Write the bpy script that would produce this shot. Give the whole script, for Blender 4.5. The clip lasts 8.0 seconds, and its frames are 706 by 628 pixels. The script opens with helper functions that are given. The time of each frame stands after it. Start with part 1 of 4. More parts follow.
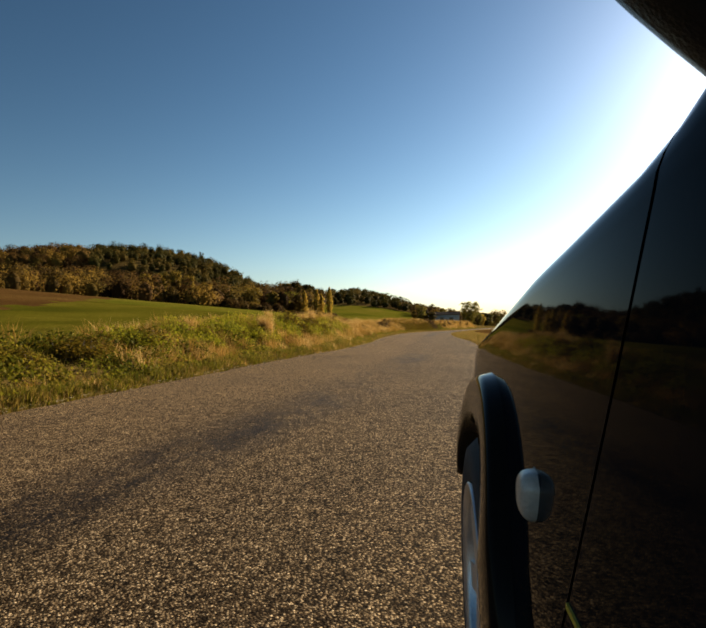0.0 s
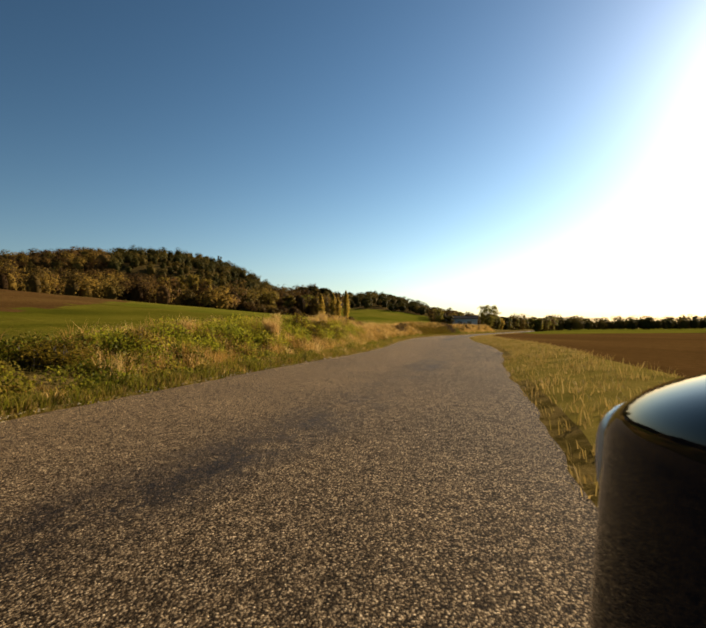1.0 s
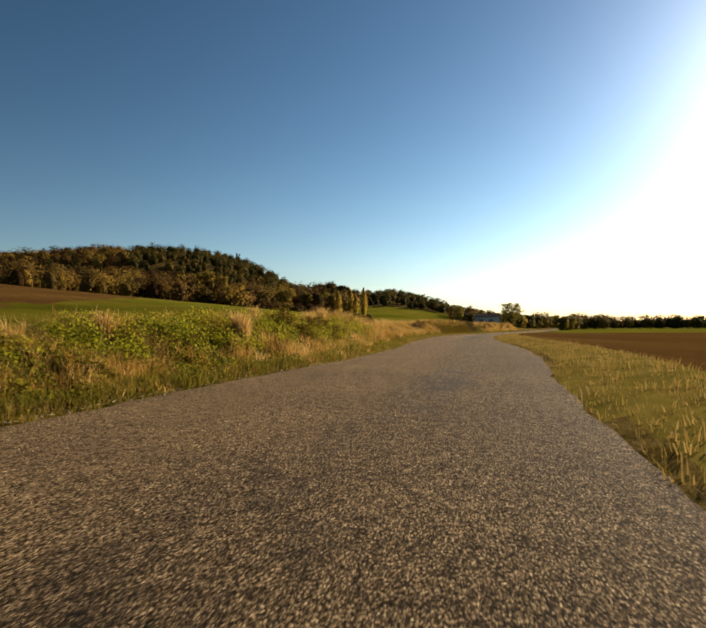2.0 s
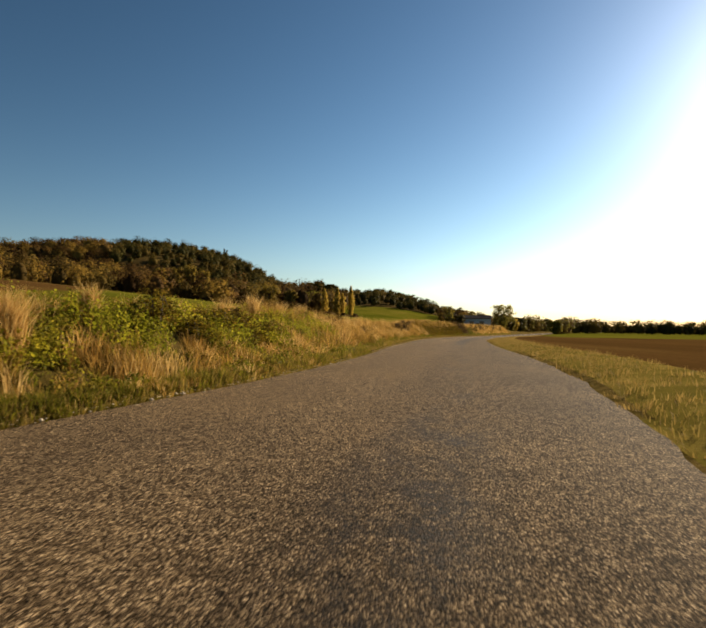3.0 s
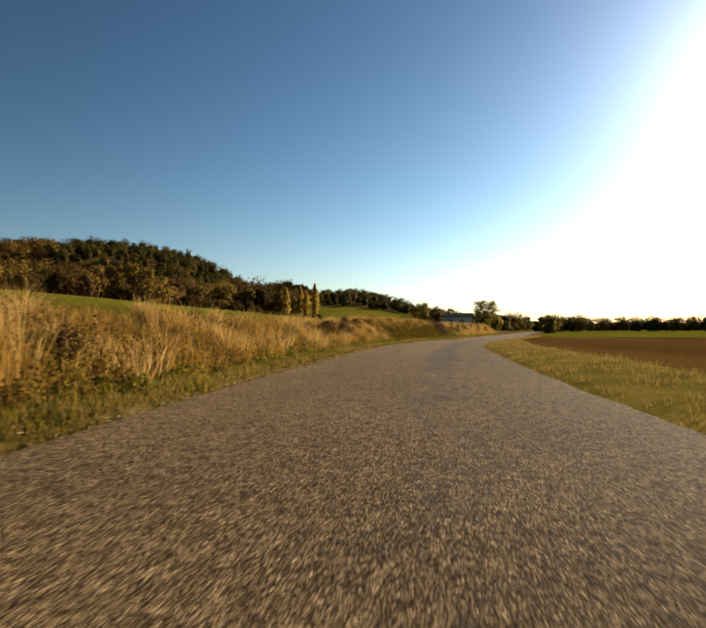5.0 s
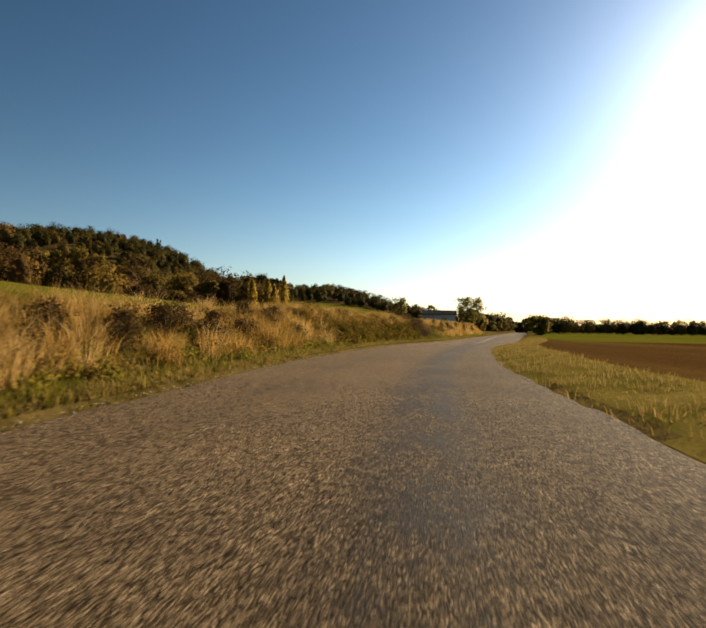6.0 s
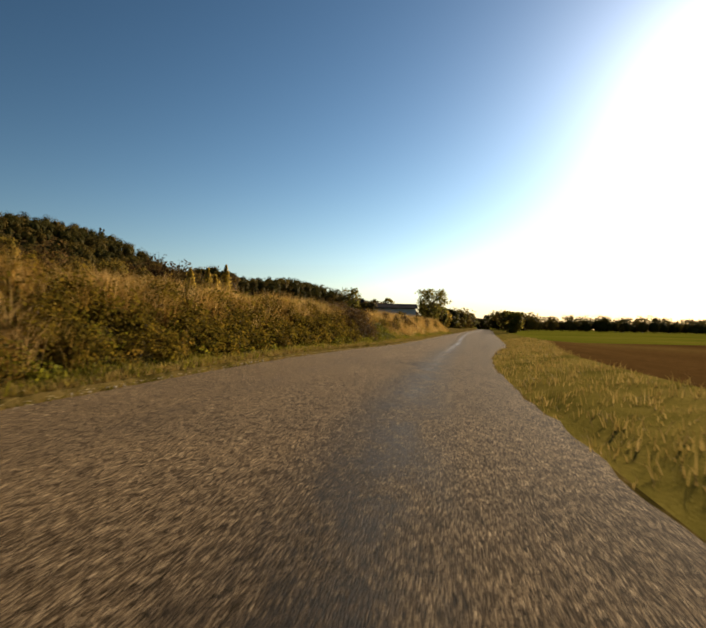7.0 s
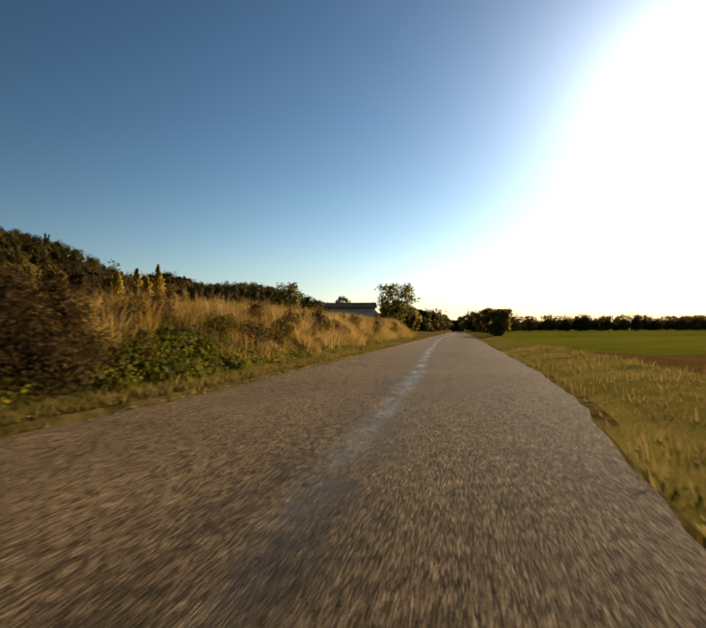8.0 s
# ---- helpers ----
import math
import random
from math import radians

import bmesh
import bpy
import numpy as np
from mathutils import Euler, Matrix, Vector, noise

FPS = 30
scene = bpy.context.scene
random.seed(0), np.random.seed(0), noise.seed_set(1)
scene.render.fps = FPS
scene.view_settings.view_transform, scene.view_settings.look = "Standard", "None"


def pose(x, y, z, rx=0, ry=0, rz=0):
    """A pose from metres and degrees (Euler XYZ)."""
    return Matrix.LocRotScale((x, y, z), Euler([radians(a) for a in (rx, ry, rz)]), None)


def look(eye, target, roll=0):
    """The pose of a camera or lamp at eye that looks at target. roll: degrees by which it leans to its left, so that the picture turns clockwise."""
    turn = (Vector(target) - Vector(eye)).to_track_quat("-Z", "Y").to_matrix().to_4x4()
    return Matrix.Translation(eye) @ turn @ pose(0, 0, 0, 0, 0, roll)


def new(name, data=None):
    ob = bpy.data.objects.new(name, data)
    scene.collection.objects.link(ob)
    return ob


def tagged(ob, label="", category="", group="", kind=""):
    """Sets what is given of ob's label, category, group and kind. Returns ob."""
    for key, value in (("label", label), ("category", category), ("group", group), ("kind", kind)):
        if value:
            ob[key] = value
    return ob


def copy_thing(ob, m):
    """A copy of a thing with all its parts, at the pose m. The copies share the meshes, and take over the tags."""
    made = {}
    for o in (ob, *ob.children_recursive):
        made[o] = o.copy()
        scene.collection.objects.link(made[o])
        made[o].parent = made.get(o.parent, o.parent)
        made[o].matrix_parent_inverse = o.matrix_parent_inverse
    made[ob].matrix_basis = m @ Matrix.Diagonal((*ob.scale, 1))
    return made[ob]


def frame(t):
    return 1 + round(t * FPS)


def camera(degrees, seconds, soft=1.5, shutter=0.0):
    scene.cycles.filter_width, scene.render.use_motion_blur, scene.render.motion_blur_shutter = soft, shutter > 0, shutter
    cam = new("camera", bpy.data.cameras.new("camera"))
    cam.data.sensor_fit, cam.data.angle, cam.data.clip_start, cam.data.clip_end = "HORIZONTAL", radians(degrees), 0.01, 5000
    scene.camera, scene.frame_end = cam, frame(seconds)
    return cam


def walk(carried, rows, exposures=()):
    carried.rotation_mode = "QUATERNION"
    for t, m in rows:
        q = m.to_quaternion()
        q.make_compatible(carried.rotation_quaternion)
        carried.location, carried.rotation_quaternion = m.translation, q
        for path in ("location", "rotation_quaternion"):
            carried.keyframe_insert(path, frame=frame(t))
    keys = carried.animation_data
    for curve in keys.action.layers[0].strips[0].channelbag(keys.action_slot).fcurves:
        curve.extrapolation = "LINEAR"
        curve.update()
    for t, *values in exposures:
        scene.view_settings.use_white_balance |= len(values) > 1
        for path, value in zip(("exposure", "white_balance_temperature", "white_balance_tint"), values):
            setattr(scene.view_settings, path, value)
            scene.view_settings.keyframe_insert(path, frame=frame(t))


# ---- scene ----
cam = camera(66.0, 8.0, soft=2.0, shutter=0.09)


def eye(x, y, yaw, pitch, roll):
    """Camera 0.9 m over the road; yaw to the left from +y, pitch up, roll, in degrees."""
    return pose(x, y, 0.9, 0, 0, yaw) @ pose(0, 0, 0, 90 + pitch) @ pose(0, 0, 0, 0, 0, roll)


PATH = [
    (0.0, eye(0.000, -0.000, -0.00, 1.27, -0.58)),
    (0.5, eye(0.045, 0.303, 0.29, 1.63, -0.53)),
    (1.0, eye(0.170, 1.203, 1.82, 1.67, -0.40)),
    (1.5, eye(0.338, 2.858, 3.97, 1.49, -0.53)),
    (3.0, eye(1.415, 11.857, 2.80, 1.44, 0.96)),
    (3.5, eye(1.876, 15.545, 2.02, 1.74, 0.97)),
    (4.0, eye(2.528, 20.124, 1.41, 1.67, 0.60)),
    (5.5, eye(5.181, 38.360, -0.29, 1.68, 0.12)),
    (6.0, eye(6.303, 45.318, -1.79, 1.43, 1.05)),
    (6.5, eye(7.669, 52.394, -3.96, 1.35, 0.64)),
    (7.0, eye(9.521, 59.959, -5.89, 1.11, 1.28)),
    (7.5, eye(12.010, 68.445, -7.70, 1.07, 0.14)),
    (8.0, eye(15.408, 78.161, -8.64, 1.70, -0.28)),
]
walk(cam, PATH, exposures=[(0.0, 1.25), (5.5, 1.25), (6.5, 1.16), (8.0, 0.92)])

# ---- light ----
SUN_AZ, SUN_EL = 43.0, 22.0  # degrees: to the right of +y, and up
world = bpy.data.worlds.new("sky")
scene.world = world
world.use_nodes = True
wn = world.node_tree.nodes
sky = wn.new("ShaderNodeTexSky")
sky.sky_type, sky.sun_disc = "NISHITA", False
sky.sun_elevation, sky.sun_rotation = radians(SUN_EL), radians(SUN_AZ)
sky.altitude, sky.air_density, sky.dust_density, sky.ozone_density = 0, 1.3, 0.5, 4.0
tint = wn.new("ShaderNodeHueSaturation")
tint.inputs["Saturation"].default_value = 1.10
tint.inputs["Hue"].default_value = 0.494
world.node_tree.links.new(sky.outputs[0], tint.inputs["Color"])
cool = wn.new("ShaderNodeMix")
cool.data_type, cool.blend_type = "RGBA", "MULTIPLY"
cool.inputs[0].default_value, cool.inputs[7].default_value = 1.0, (0.965, 0.985, 1.035, 1)
world.node_tree.links.new(tint.outputs[0], cool.inputs[6])
# the clear air of the evening: deep blue away from the sun, pale low down and towards it
bright = wn.new("ShaderNodeRGBToBW")
world.node_tree.links.new(cool.outputs[2], bright.inputs[0])
cap = wn.new("ShaderNodeMath")
cap.operation = "MINIMUM"
cap.inputs[1].default_value = 8.0
world.node_tree.links.new(bright.outputs[0], cap.inputs[0])
weight = wn.new("ShaderNodeMath")
weight.operation = "MULTIPLY_ADD"
weight.inputs[1].default_value, weight.inputs[2].default_value = 0.205, 0.25
world.node_tree.links.new(cap.outputs[0], weight.inputs[0])
pale = wn.new("ShaderNodeVectorMath")
pale.operation = "MULTIPLY"
world.node_tree.links.new(cool.outputs[2], pale.inputs[0])
world.node_tree.links.new(weight.outputs[0], pale.inputs[1])
world.node_tree.links.new(pale.outputs[0], wn["Background"].inputs[0])
wn["Background"].inputs[1].default_value = 0.039
sun_way = Vector((math.sin(radians(SUN_AZ)) * math.cos(radians(SUN_EL)), math.cos(radians(SUN_AZ)) * math.cos(radians(SUN_EL)), math.sin(radians(SUN_EL))))
sun = new("sun", bpy.data.lights.new("sun", "SUN"))
sun.data.energy, sun.data.angle, sun.data.color = 5.0, radians(0.53), (1.0, 0.80, 0.56)
sun.matrix_world = look(sun_way * 60, (0, 0, 0))


# ---- materials ----
def nodes_of(name):
    m = bpy.data.materials.new(name)
    m.use_nodes = True
    nt = m.node_tree
    return m, nt, nt.nodes["Principled BSDF"]


def add(nt, kind, **values):
    n = nt.nodes.new("ShaderNode" + kind)
    for k, v in values.items():
        n.inputs[k.replace("_", " ")].default_value = v
    return n


def ramp(nt, source, stops):
    r = nt.nodes.new("ShaderNodeValToRGB")
    while len(r.color_ramp.elements) < len(stops):
        r.color_ramp.elements.new(0.5)
    for e, (at, colour) in zip(r.color_ramp.elements, stops):
        e.position, e.color = at, (*colour, 1)
    nt.links.new(source, r.inputs[0])
    return r.outputs[0]


def mixed(nt, how, fac, a, b):
    n = nt.nodes.new("ShaderNodeMix")
    n.data_type, n.blend_type = "RGBA", how
    for socket, value in ((n.inputs[0], fac), (n.inputs[6], a), (n.inputs[7], b)):
        if isinstance(value, bpy.types.NodeSocket):
            nt.links.new(value, socket)
        else:
            socket.default_value = value if not isinstance(value, tuple) else (*value, 1)
    return n.outputs[2]


def noise_tex(nt, scale, detail=4.0, rough=0.55, stretch=None):
    c = nt.nodes.new("ShaderNodeTexCoord")
    n = add(nt, "TexNoise", Scale=scale, Detail=detail, Roughness=rough)
    if stretch:
        m = add(nt, "Mapping", Scale=stretch)
        nt.links.new(c.outputs["Object"], m.inputs[0])
        nt.links.new(m.outputs[0], n.inputs["Vector"])
    else:
        nt.links.new(c.outputs["Object"], n.inputs["Vector"])
    return n.outputs["Fac"]


def bump(nt, shader, height, strength, distance):
    b = add(nt, "Bump", Strength=strength, Distance=distance)
    nt.links.new(height, b.inputs["Height"])
    nt.links.new(b.outputs[0], shader.inputs["Normal"])


def plain(name, colour, rough=0.6, metal=0.0, spread=0.25, scale=6.0, coat=0.0):
    """A surface of one colour with grain and stains at two scales."""
    m, nt, p = nodes_of(name)
    dark, light = tuple(c * (1 - spread) for c in colour), tuple(min(1, c * (1 + spread)) for c in colour)
    col = ramp(nt, noise_tex(nt, scale), [(0.3, dark), (0.7, light)])
    fine = noise_tex(nt, scale * 14)
    col = mixed(nt, "MULTIPLY", 0.3, col, ramp(nt, fine, [(0.35, (0.6, 0.6, 0.6)), (0.65, (1, 1, 1))]))
    nt.links.new(col, p.inputs["Base Color"])
    p.inputs["Roughness"].default_value, p.inputs["Metallic"].default_value, p.inputs["Coat Weight"].default_value = rough, metal, coat
    bump(nt, p, fine, 0.15, 0.01)
    return m


def foliage(name, colours, patch=0.4, glow=0.4, rough=0.6, clump=0.55, per_tree=False, gloss=0.03):
    """Leaves or blades: hue by island and by patches, partly let through by the light."""
    m, nt, p = nodes_of(name)
    geo = nt.nodes.new("ShaderNodeNewGeometry")
    n = len(colours)
    by_piece = ramp(nt, geo.outputs["Random Per Island"], [((i + 0.5) / n, c) for i, c in enumerate(colours)])
    source = noise_tex(nt, patch, 2.0)
    if per_tree:
        at = nt.nodes.new("ShaderNodeAttribute")
        at.attribute_name = "tone"
        source = at.outputs["Fac"]
    by_patch = ramp(nt, source, [(0.32 + 0.36 * i / (n - 1), c) for i, c in enumerate(colours)])
    col = mixed(nt, "MIX", clump, by_piece, by_patch)
    nt.links.new(col, p.inputs["Base Color"])
    p.inputs["Roughness"].default_value = rough
    p.inputs["Specular IOR Level"].default_value = gloss
    t = nt.nodes.new("ShaderNodeBsdfTranslucent")
    nt.links.new(col, t.inputs[0])
    mix = add(nt, "MixShader", Fac=glow)
    nt.links.new(p.outputs[0], mix.inputs[1])
    nt.links.new(t.outputs[0], mix.inputs[2])
    nt.links.new(mix.outputs[0], nt.nodes["Material Output"].inputs[0])
    return m


def ground_cover(name, colours, scale, fine, strength=0.6, distance=0.05, stretch=None):
    m, nt, p = nodes_of(name)
    n = len(colours)
    col = ramp(nt, noise_tex(nt, scale, 5.0, 0.6, stretch), [(0.3 + 0.4 * i / (n - 1), c) for i, c in enumerate(colours)])
    small = noise_tex(nt, fine, 6.0, 0.65)
    col = mixed(nt, "MULTIPLY", 0.6, col, ramp(nt, small, [(0.3, (0.45, 0.45, 0.4)), (0.65, (1.1, 1.1, 1.05))]))
    nt.links.new(col, p.inputs["Base Color"])
    p.inputs["Roughness"].default_value = 1.0
    p.inputs["Specular IOR Level"].default_value = 0.0
    bump(nt, p, small, strength, distance)
    return m


def chip_seal():
    """Worn surface dressing: pale stone chippings in bitumen, dark where the bitumen has come up along the wheel tracks."""
    m, nt, p = nodes_of("chip_seal_road")
    c = nt.nodes.new("ShaderNodeTexCoord")
    # the chippings lie unevenly: their cells are pulled about a little
    wob = add(nt, "TexNoise", Scale=60.0, Detail=2.0)
    nt.links.new(c.outputs["Object"], wob.inputs["Vector"])
    pull = nt.nodes.new("ShaderNodeVectorMath")
    pull.operation = "MULTIPLY_ADD"
    pull.inputs[1].default_value = (0.012, 0.012, 0.012)
    nt.links.new(wob.outputs["Color"], pull.inputs[0])
    nt.links.new(c.outputs["Object"], pull.inputs[2])
    chip = nt.nodes.new("ShaderNodeTexVoronoi")
    chip.inputs["Scale"].default_value = 100.0
    nt.links.new(pull.outputs[0], chip.inputs["Vector"])
    stone = ramp(nt, chip.outputs["Color"], [(0.0, (0.012, 0.009, 0.006)), (0.30, (0.045, 0.035, 0.022)), (0.52, (0.155, 0.119, 0.076)), (0.75, (0.37, 0.295, 0.193)), (1.0, (0.80, 0.67, 0.47))])
    gap = ramp(nt, chip.outputs["Distance"], [(0.32, (1, 1, 1)), (0.66, (0.16, 0.14, 0.12))])
    col = mixed(nt, "MULTIPLY", 1.0, stone, gap)
    speck = ramp(nt, noise_tex(nt, 300.0, 2.0, 0.6), [(0.35, (0.6, 0.6, 0.6)), (0.62, (1.25, 1.22, 1.18))])
    col = mixed(nt, "MULTIPLY", 0.8, col, speck)
    # fist-sized patches where chippings are lost, and broad worn patches
    lost = ramp(nt, noise_tex(nt, 9.0, 6.0, 0.75), [(0.36, (0.42, 0.40, 0.38)), (0.58, (1.15, 1.12, 1.07))])
    col = mixed(nt, "MULTIPLY", 0.85, col, lost)
    worn = ramp(nt, noise_tex(nt, 0.35, 5.0, 0.6), [(0.3, (0.74, 0.72, 0.70)), (0.7, (1.2, 1.14, 1.02))])
    col = mixed(nt, "MULTIPLY", 0.8, col, worn)
    uv = nt.nodes.new("ShaderNodeUVMap")
    split = nt.nodes.new("ShaderNodeSeparateXYZ")
    nt.links.new(uv.outputs[0], split.inputs[0])
    grey = lambda v: (v, v, v)
    # the colour is paler and warmer on the left, slightly darker to the right
    side_tone = ramp(nt, split.outputs[0], [(0.0, (1.28, 1.25, 1.18)), (0.36, (1.2, 1.17, 1.11)), (0.52, (1.02, 1.0, 0.98)), (0.85, (0.92, 0.92, 0.92))])
    col = mixed(nt, "MULTIPLY", 1.0, col, side_tone)
    # bands of come-up bitumen, broken into long ragged blots
    band = ramp(nt, split.outputs[0], [(0.0, grey(0)), (0.13, grey(0)), (0.18, grey(0.25)), (0.24, grey(0)), (0.47, grey(0)), (0.55, grey(0.9)), (0.62, grey(1)), (0.70, grey(0))])
    # it came up mostly on a few stretches of the road
    along = ramp(nt, split.outputs[1], [(0.004, grey(1)), (0.022, grey(1)), (0.028, grey(0.35)), (0.042, grey(0.4)), (0.046, grey(1)), (0.053, grey(0.9)), (0.06, grey(0.3)), (0.13, grey(0.3)), (0.172, grey(1.1)), (0.235, grey(1.1)), (0.27, grey(0.9)), (0.31, grey(0.6))])
    ragged = nt.nodes.new("ShaderNodeMath")
    ragged.operation = "MULTIPLY_ADD"
    ragged.inputs[1].default_value = 0.20
    nt.links.new(along, ragged.inputs[0])
    nt.links.new(noise_tex(nt, 1.9, 10.0, 0.78, (1.0, 0.4, 1.0)), ragged.inputs[2])
    blot = ramp(nt, ragged.outputs[0], [(0.57, grey(0)), (0.76, grey(1))])
    eaten = ramp(nt, noise_tex(nt, 22.0, 4.0, 0.7), [(0.34, grey(0.35)), (0.52, grey(1))])
    tar = mixed(nt, "MULTIPLY", 1.0, mixed(nt, "MULTIPLY", 1.0, band, blot), eaten)
    col = mixed(nt, "MIX", tar, col, mixed(nt, "MULTIPLY", 1.0, col, (0.10, 0.085, 0.075)))
    nt.links.new(col, p.inputs["Base Color"])
    rough = ramp(nt, tar, [(0.0, grey(0.92)), (1.0, grey(0.66))])
    # a strip polished smooth by tyres farther along the road
    strip = ramp(nt, split.outputs[0], [(0.0, grey(0)), (0.55, grey(0)), (0.585, grey(1)), (0.60, grey(1)), (0.63, grey(0))])
    polish = mixed(nt, "MULTIPLY", 1.0, strip, ramp(nt, noise_tex(nt, 2.2, 8.0, 0.75, (1.0, 0.4, 1.0)), [(0.40, grey(0)), (0.58, grey(1))]))
    polish = mixed(nt, "MULTIPLY", 1.0, polish, ramp(nt, split.outputs[1], [(0.19, grey(0)), (0.25, grey(0.3)), (0.285, grey(1))]))
    rough = mixed(nt, "MIX", polish, rough, (0.28, 0.28, 0.28))
    nt.links.new(rough, p.inputs["Roughness"])
    sheen = ramp(nt, tar, [(0.0, grey(0.03)), (1.0, grey(0.07))])
    nt.links.new(mixed(nt, "MIX", polish, sheen, (0.10, 0.10, 0.10)), p.inputs["Specular IOR Level"])
    inv = ramp(nt, chip.outputs["Distance"], [(0.0, grey(1)), (0.25, grey(0.9)), (0.62, grey(0))])
    bump(nt, p, inv, 0.6, 0.005)
    return m


ROAD = chip_seal()
TAN = foliage("dry_grass_blades", [(0.10, 0.068, 0.012), (0.38, 0.22, 0.042), (0.17, 0.092, 0.018), (0.52, 0.32, 0.074), (0.24, 0.118, 0.022), (0.66, 0.46, 0.175)], 1.1, 0.5, 0.6, 0.62, True)
GREEN = foliage("green_grass_blades", [(0.035, 0.042, 0.005), (0.085, 0.085, 0.008), (0.14, 0.135, 0.011), (0.20, 0.17, 0.016), (0.12, 0.082, 0.013), (0.30, 0.21, 0.045)], 1.5, 0.45, 0.6, 0.6, True)
STRAW = foliage("straw_blades", [(0.20, 0.135, 0.034), (0.40, 0.27, 0.09), (0.12, 0.10, 0.016), (0.24, 0.155, 0.042)], 1.5, 0.4, 0.7, 0.5, True)
BRAMBLE = foliage("bramble_leaves", [(0.024, 0.021, 0.004), (0.075, 0.056, 0.008), (0.18, 0.13, 0.014), (0.055, 0.036, 0.006), (0.26, 0.155, 0.022)], 1.3, 0.42, 0.7, 0.55, False, 0.01)
WEED = foliage("weed_leaves", [(0.042, 0.052, 0.006), (0.15, 0.15, 0.011), (0.085, 0.09, 0.009), (0.22, 0.19, 0.016), (0.12, 0.085, 0.015), (0.27, 0.19, 0.032)], 1.1, 0.55, 0.6, 0.6)
BROWN = foliage("brown_weed_leaves", [(0.07, 0.045, 0.010), (0.20, 0.115, 0.022), (0.12, 0.095, 0.012), (0.28, 0.17, 0.03), (0.16, 0.07, 0.018)], 1.3, 0.45, 0.7, 0.55)
LUSH = foliage("yellow_green_weed_leaves", [(0.09, 0.10, 0.008), (0.22, 0.22, 0.014), (0.15, 0.16, 0.011), (0.31, 0.27, 0.02), (0.20, 0.14, 0.02)], 1.0, 0.6, 0.6, 0.6)
HERB = foliage("dark_green_leaves", [(0.03, 0.038, 0.005), (0.10, 0.105, 0.008), (0.06, 0.055, 0.006), (0.19, 0.17, 0.013)], 1.4, 0.45, 0.6, 0.5)
RUSSET = foliage("russet_leaves", [(0.035, 0.018, 0.007), (0.085, 0.042, 0.012), (0.05, 0.035, 0.010), (0.15, 0.085, 0.024), (0.06, 0.05, 0.010)], 1.2, 0.35)
WOODS = foliage("autumn_wood_leaves", [(0.045, 0.025, 0.009), (0.095, 0.052, 0.017), (0.06, 0.045, 0.012), (0.14, 0.076, 0.022), (0.10, 0.074, 0.016), (0.21, 0.132, 0.024)], 0.14, 0.42, 0.8, 0.85, True)
OAKS = foliage("dark_oak_leaves", [(0.035, 0.033, 0.008), (0.06, 0.052, 0.012), (0.085, 0.062, 0.014), (0.04, 0.04, 0.01), (0.11, 0.075, 0.016)], 0.13, 0.38, 0.8, 0.75, True)
POPLAR = foliage("yellowing_poplar_leaves", [(0.26, 0.175, 0.026), (0.42, 0.28, 0.04), (0.56, 0.39, 0.065)], 0.5, 0.65)
TREE = foliage("olive_tree_leaves", [(0.07, 0.08, 0.015), (0.15, 0.14, 0.025), (0.25, 0.19, 0.035), (0.17, 0.11, 0.028)], 0.5, 0.62)
BARK = plain("bark", (0.085, 0.065, 0.048), 0.95, spread=0.4, scale=8)
VERGE = ground_cover("verge_soil_and_grass", [(0.03, 0.026, 0.007), (0.07, 0.052, 0.014), (0.14, 0.10, 0.034), (0.05, 0.042, 0.011)], 1.5, 30, 0.9, 0.06)
CROP = ground_cover("green_winter_crop", [(0.042, 0.044, 0.005), (0.068, 0.066, 0.007), (0.105, 0.09, 0.012)], 0.09, 6.0, 0.5, 0.1, (1.0, 0.25, 1.0))
PLOUGH = ground_cover("ploughed_brown_soil", [(0.055, 0.030, 0.010), (0.085, 0.046, 0.015), (0.11, 0.068, 0.02)], 0.08, 3.0, 0.8, 0.15, (1.0, 0.2, 1.0))
MEADOW = ground_cover("dry_meadow", [(0.06, 0.068, 0.007), (0.10, 0.10, 0.011), (0.15, 0.125, 0.02)], 0.06, 4.0, 0.6, 0.1)
STRAWY = ground_cover("dry_grassy_verge", [(0.08, 0.07, 0.014), (0.14, 0.11, 0.024), (0.21, 0.155, 0.04)], 0.6, 25.0, 0.7, 0.03)
FLOOR = ground_cover("wood_floor_litter", [(0.04, 0.03, 0.012), (0.08, 0.055, 0.02), (0.06, 0.05, 0.018)], 0.2, 3.0, 0.6, 0.2)

# ---- the lie of the land ----
# left edge of the road: x for each y
EDGE_Y = [-400, -40, -10, 6, 15, 22, 27, 43, 53, 58, 66, 75, 81, 85, 90, 100, 124, 183, 280, 3000]
EDGE_X = [-110, -15.4, -8.1, -3.85, -2.1, -0.45, 0.45, 2.42, 4.0, 4.8, 6.72, 9.5, 11.98, 13.85, 15.8, 19.4, 28.0, 49.5, 84, 1040]
WIDTH = 5.6
BANK_Y = [-60, 4, 11, 18, 30, 48, 58, 68, 80, 87, 98, 130, 145, 200]
BANK_H = [0.45, 0.42, 0.42, 0.79, 0.93, 0.66, 0.78, 1.10, 1.22, 0.92, 1.15, 1.10, 0.6, 0.3]


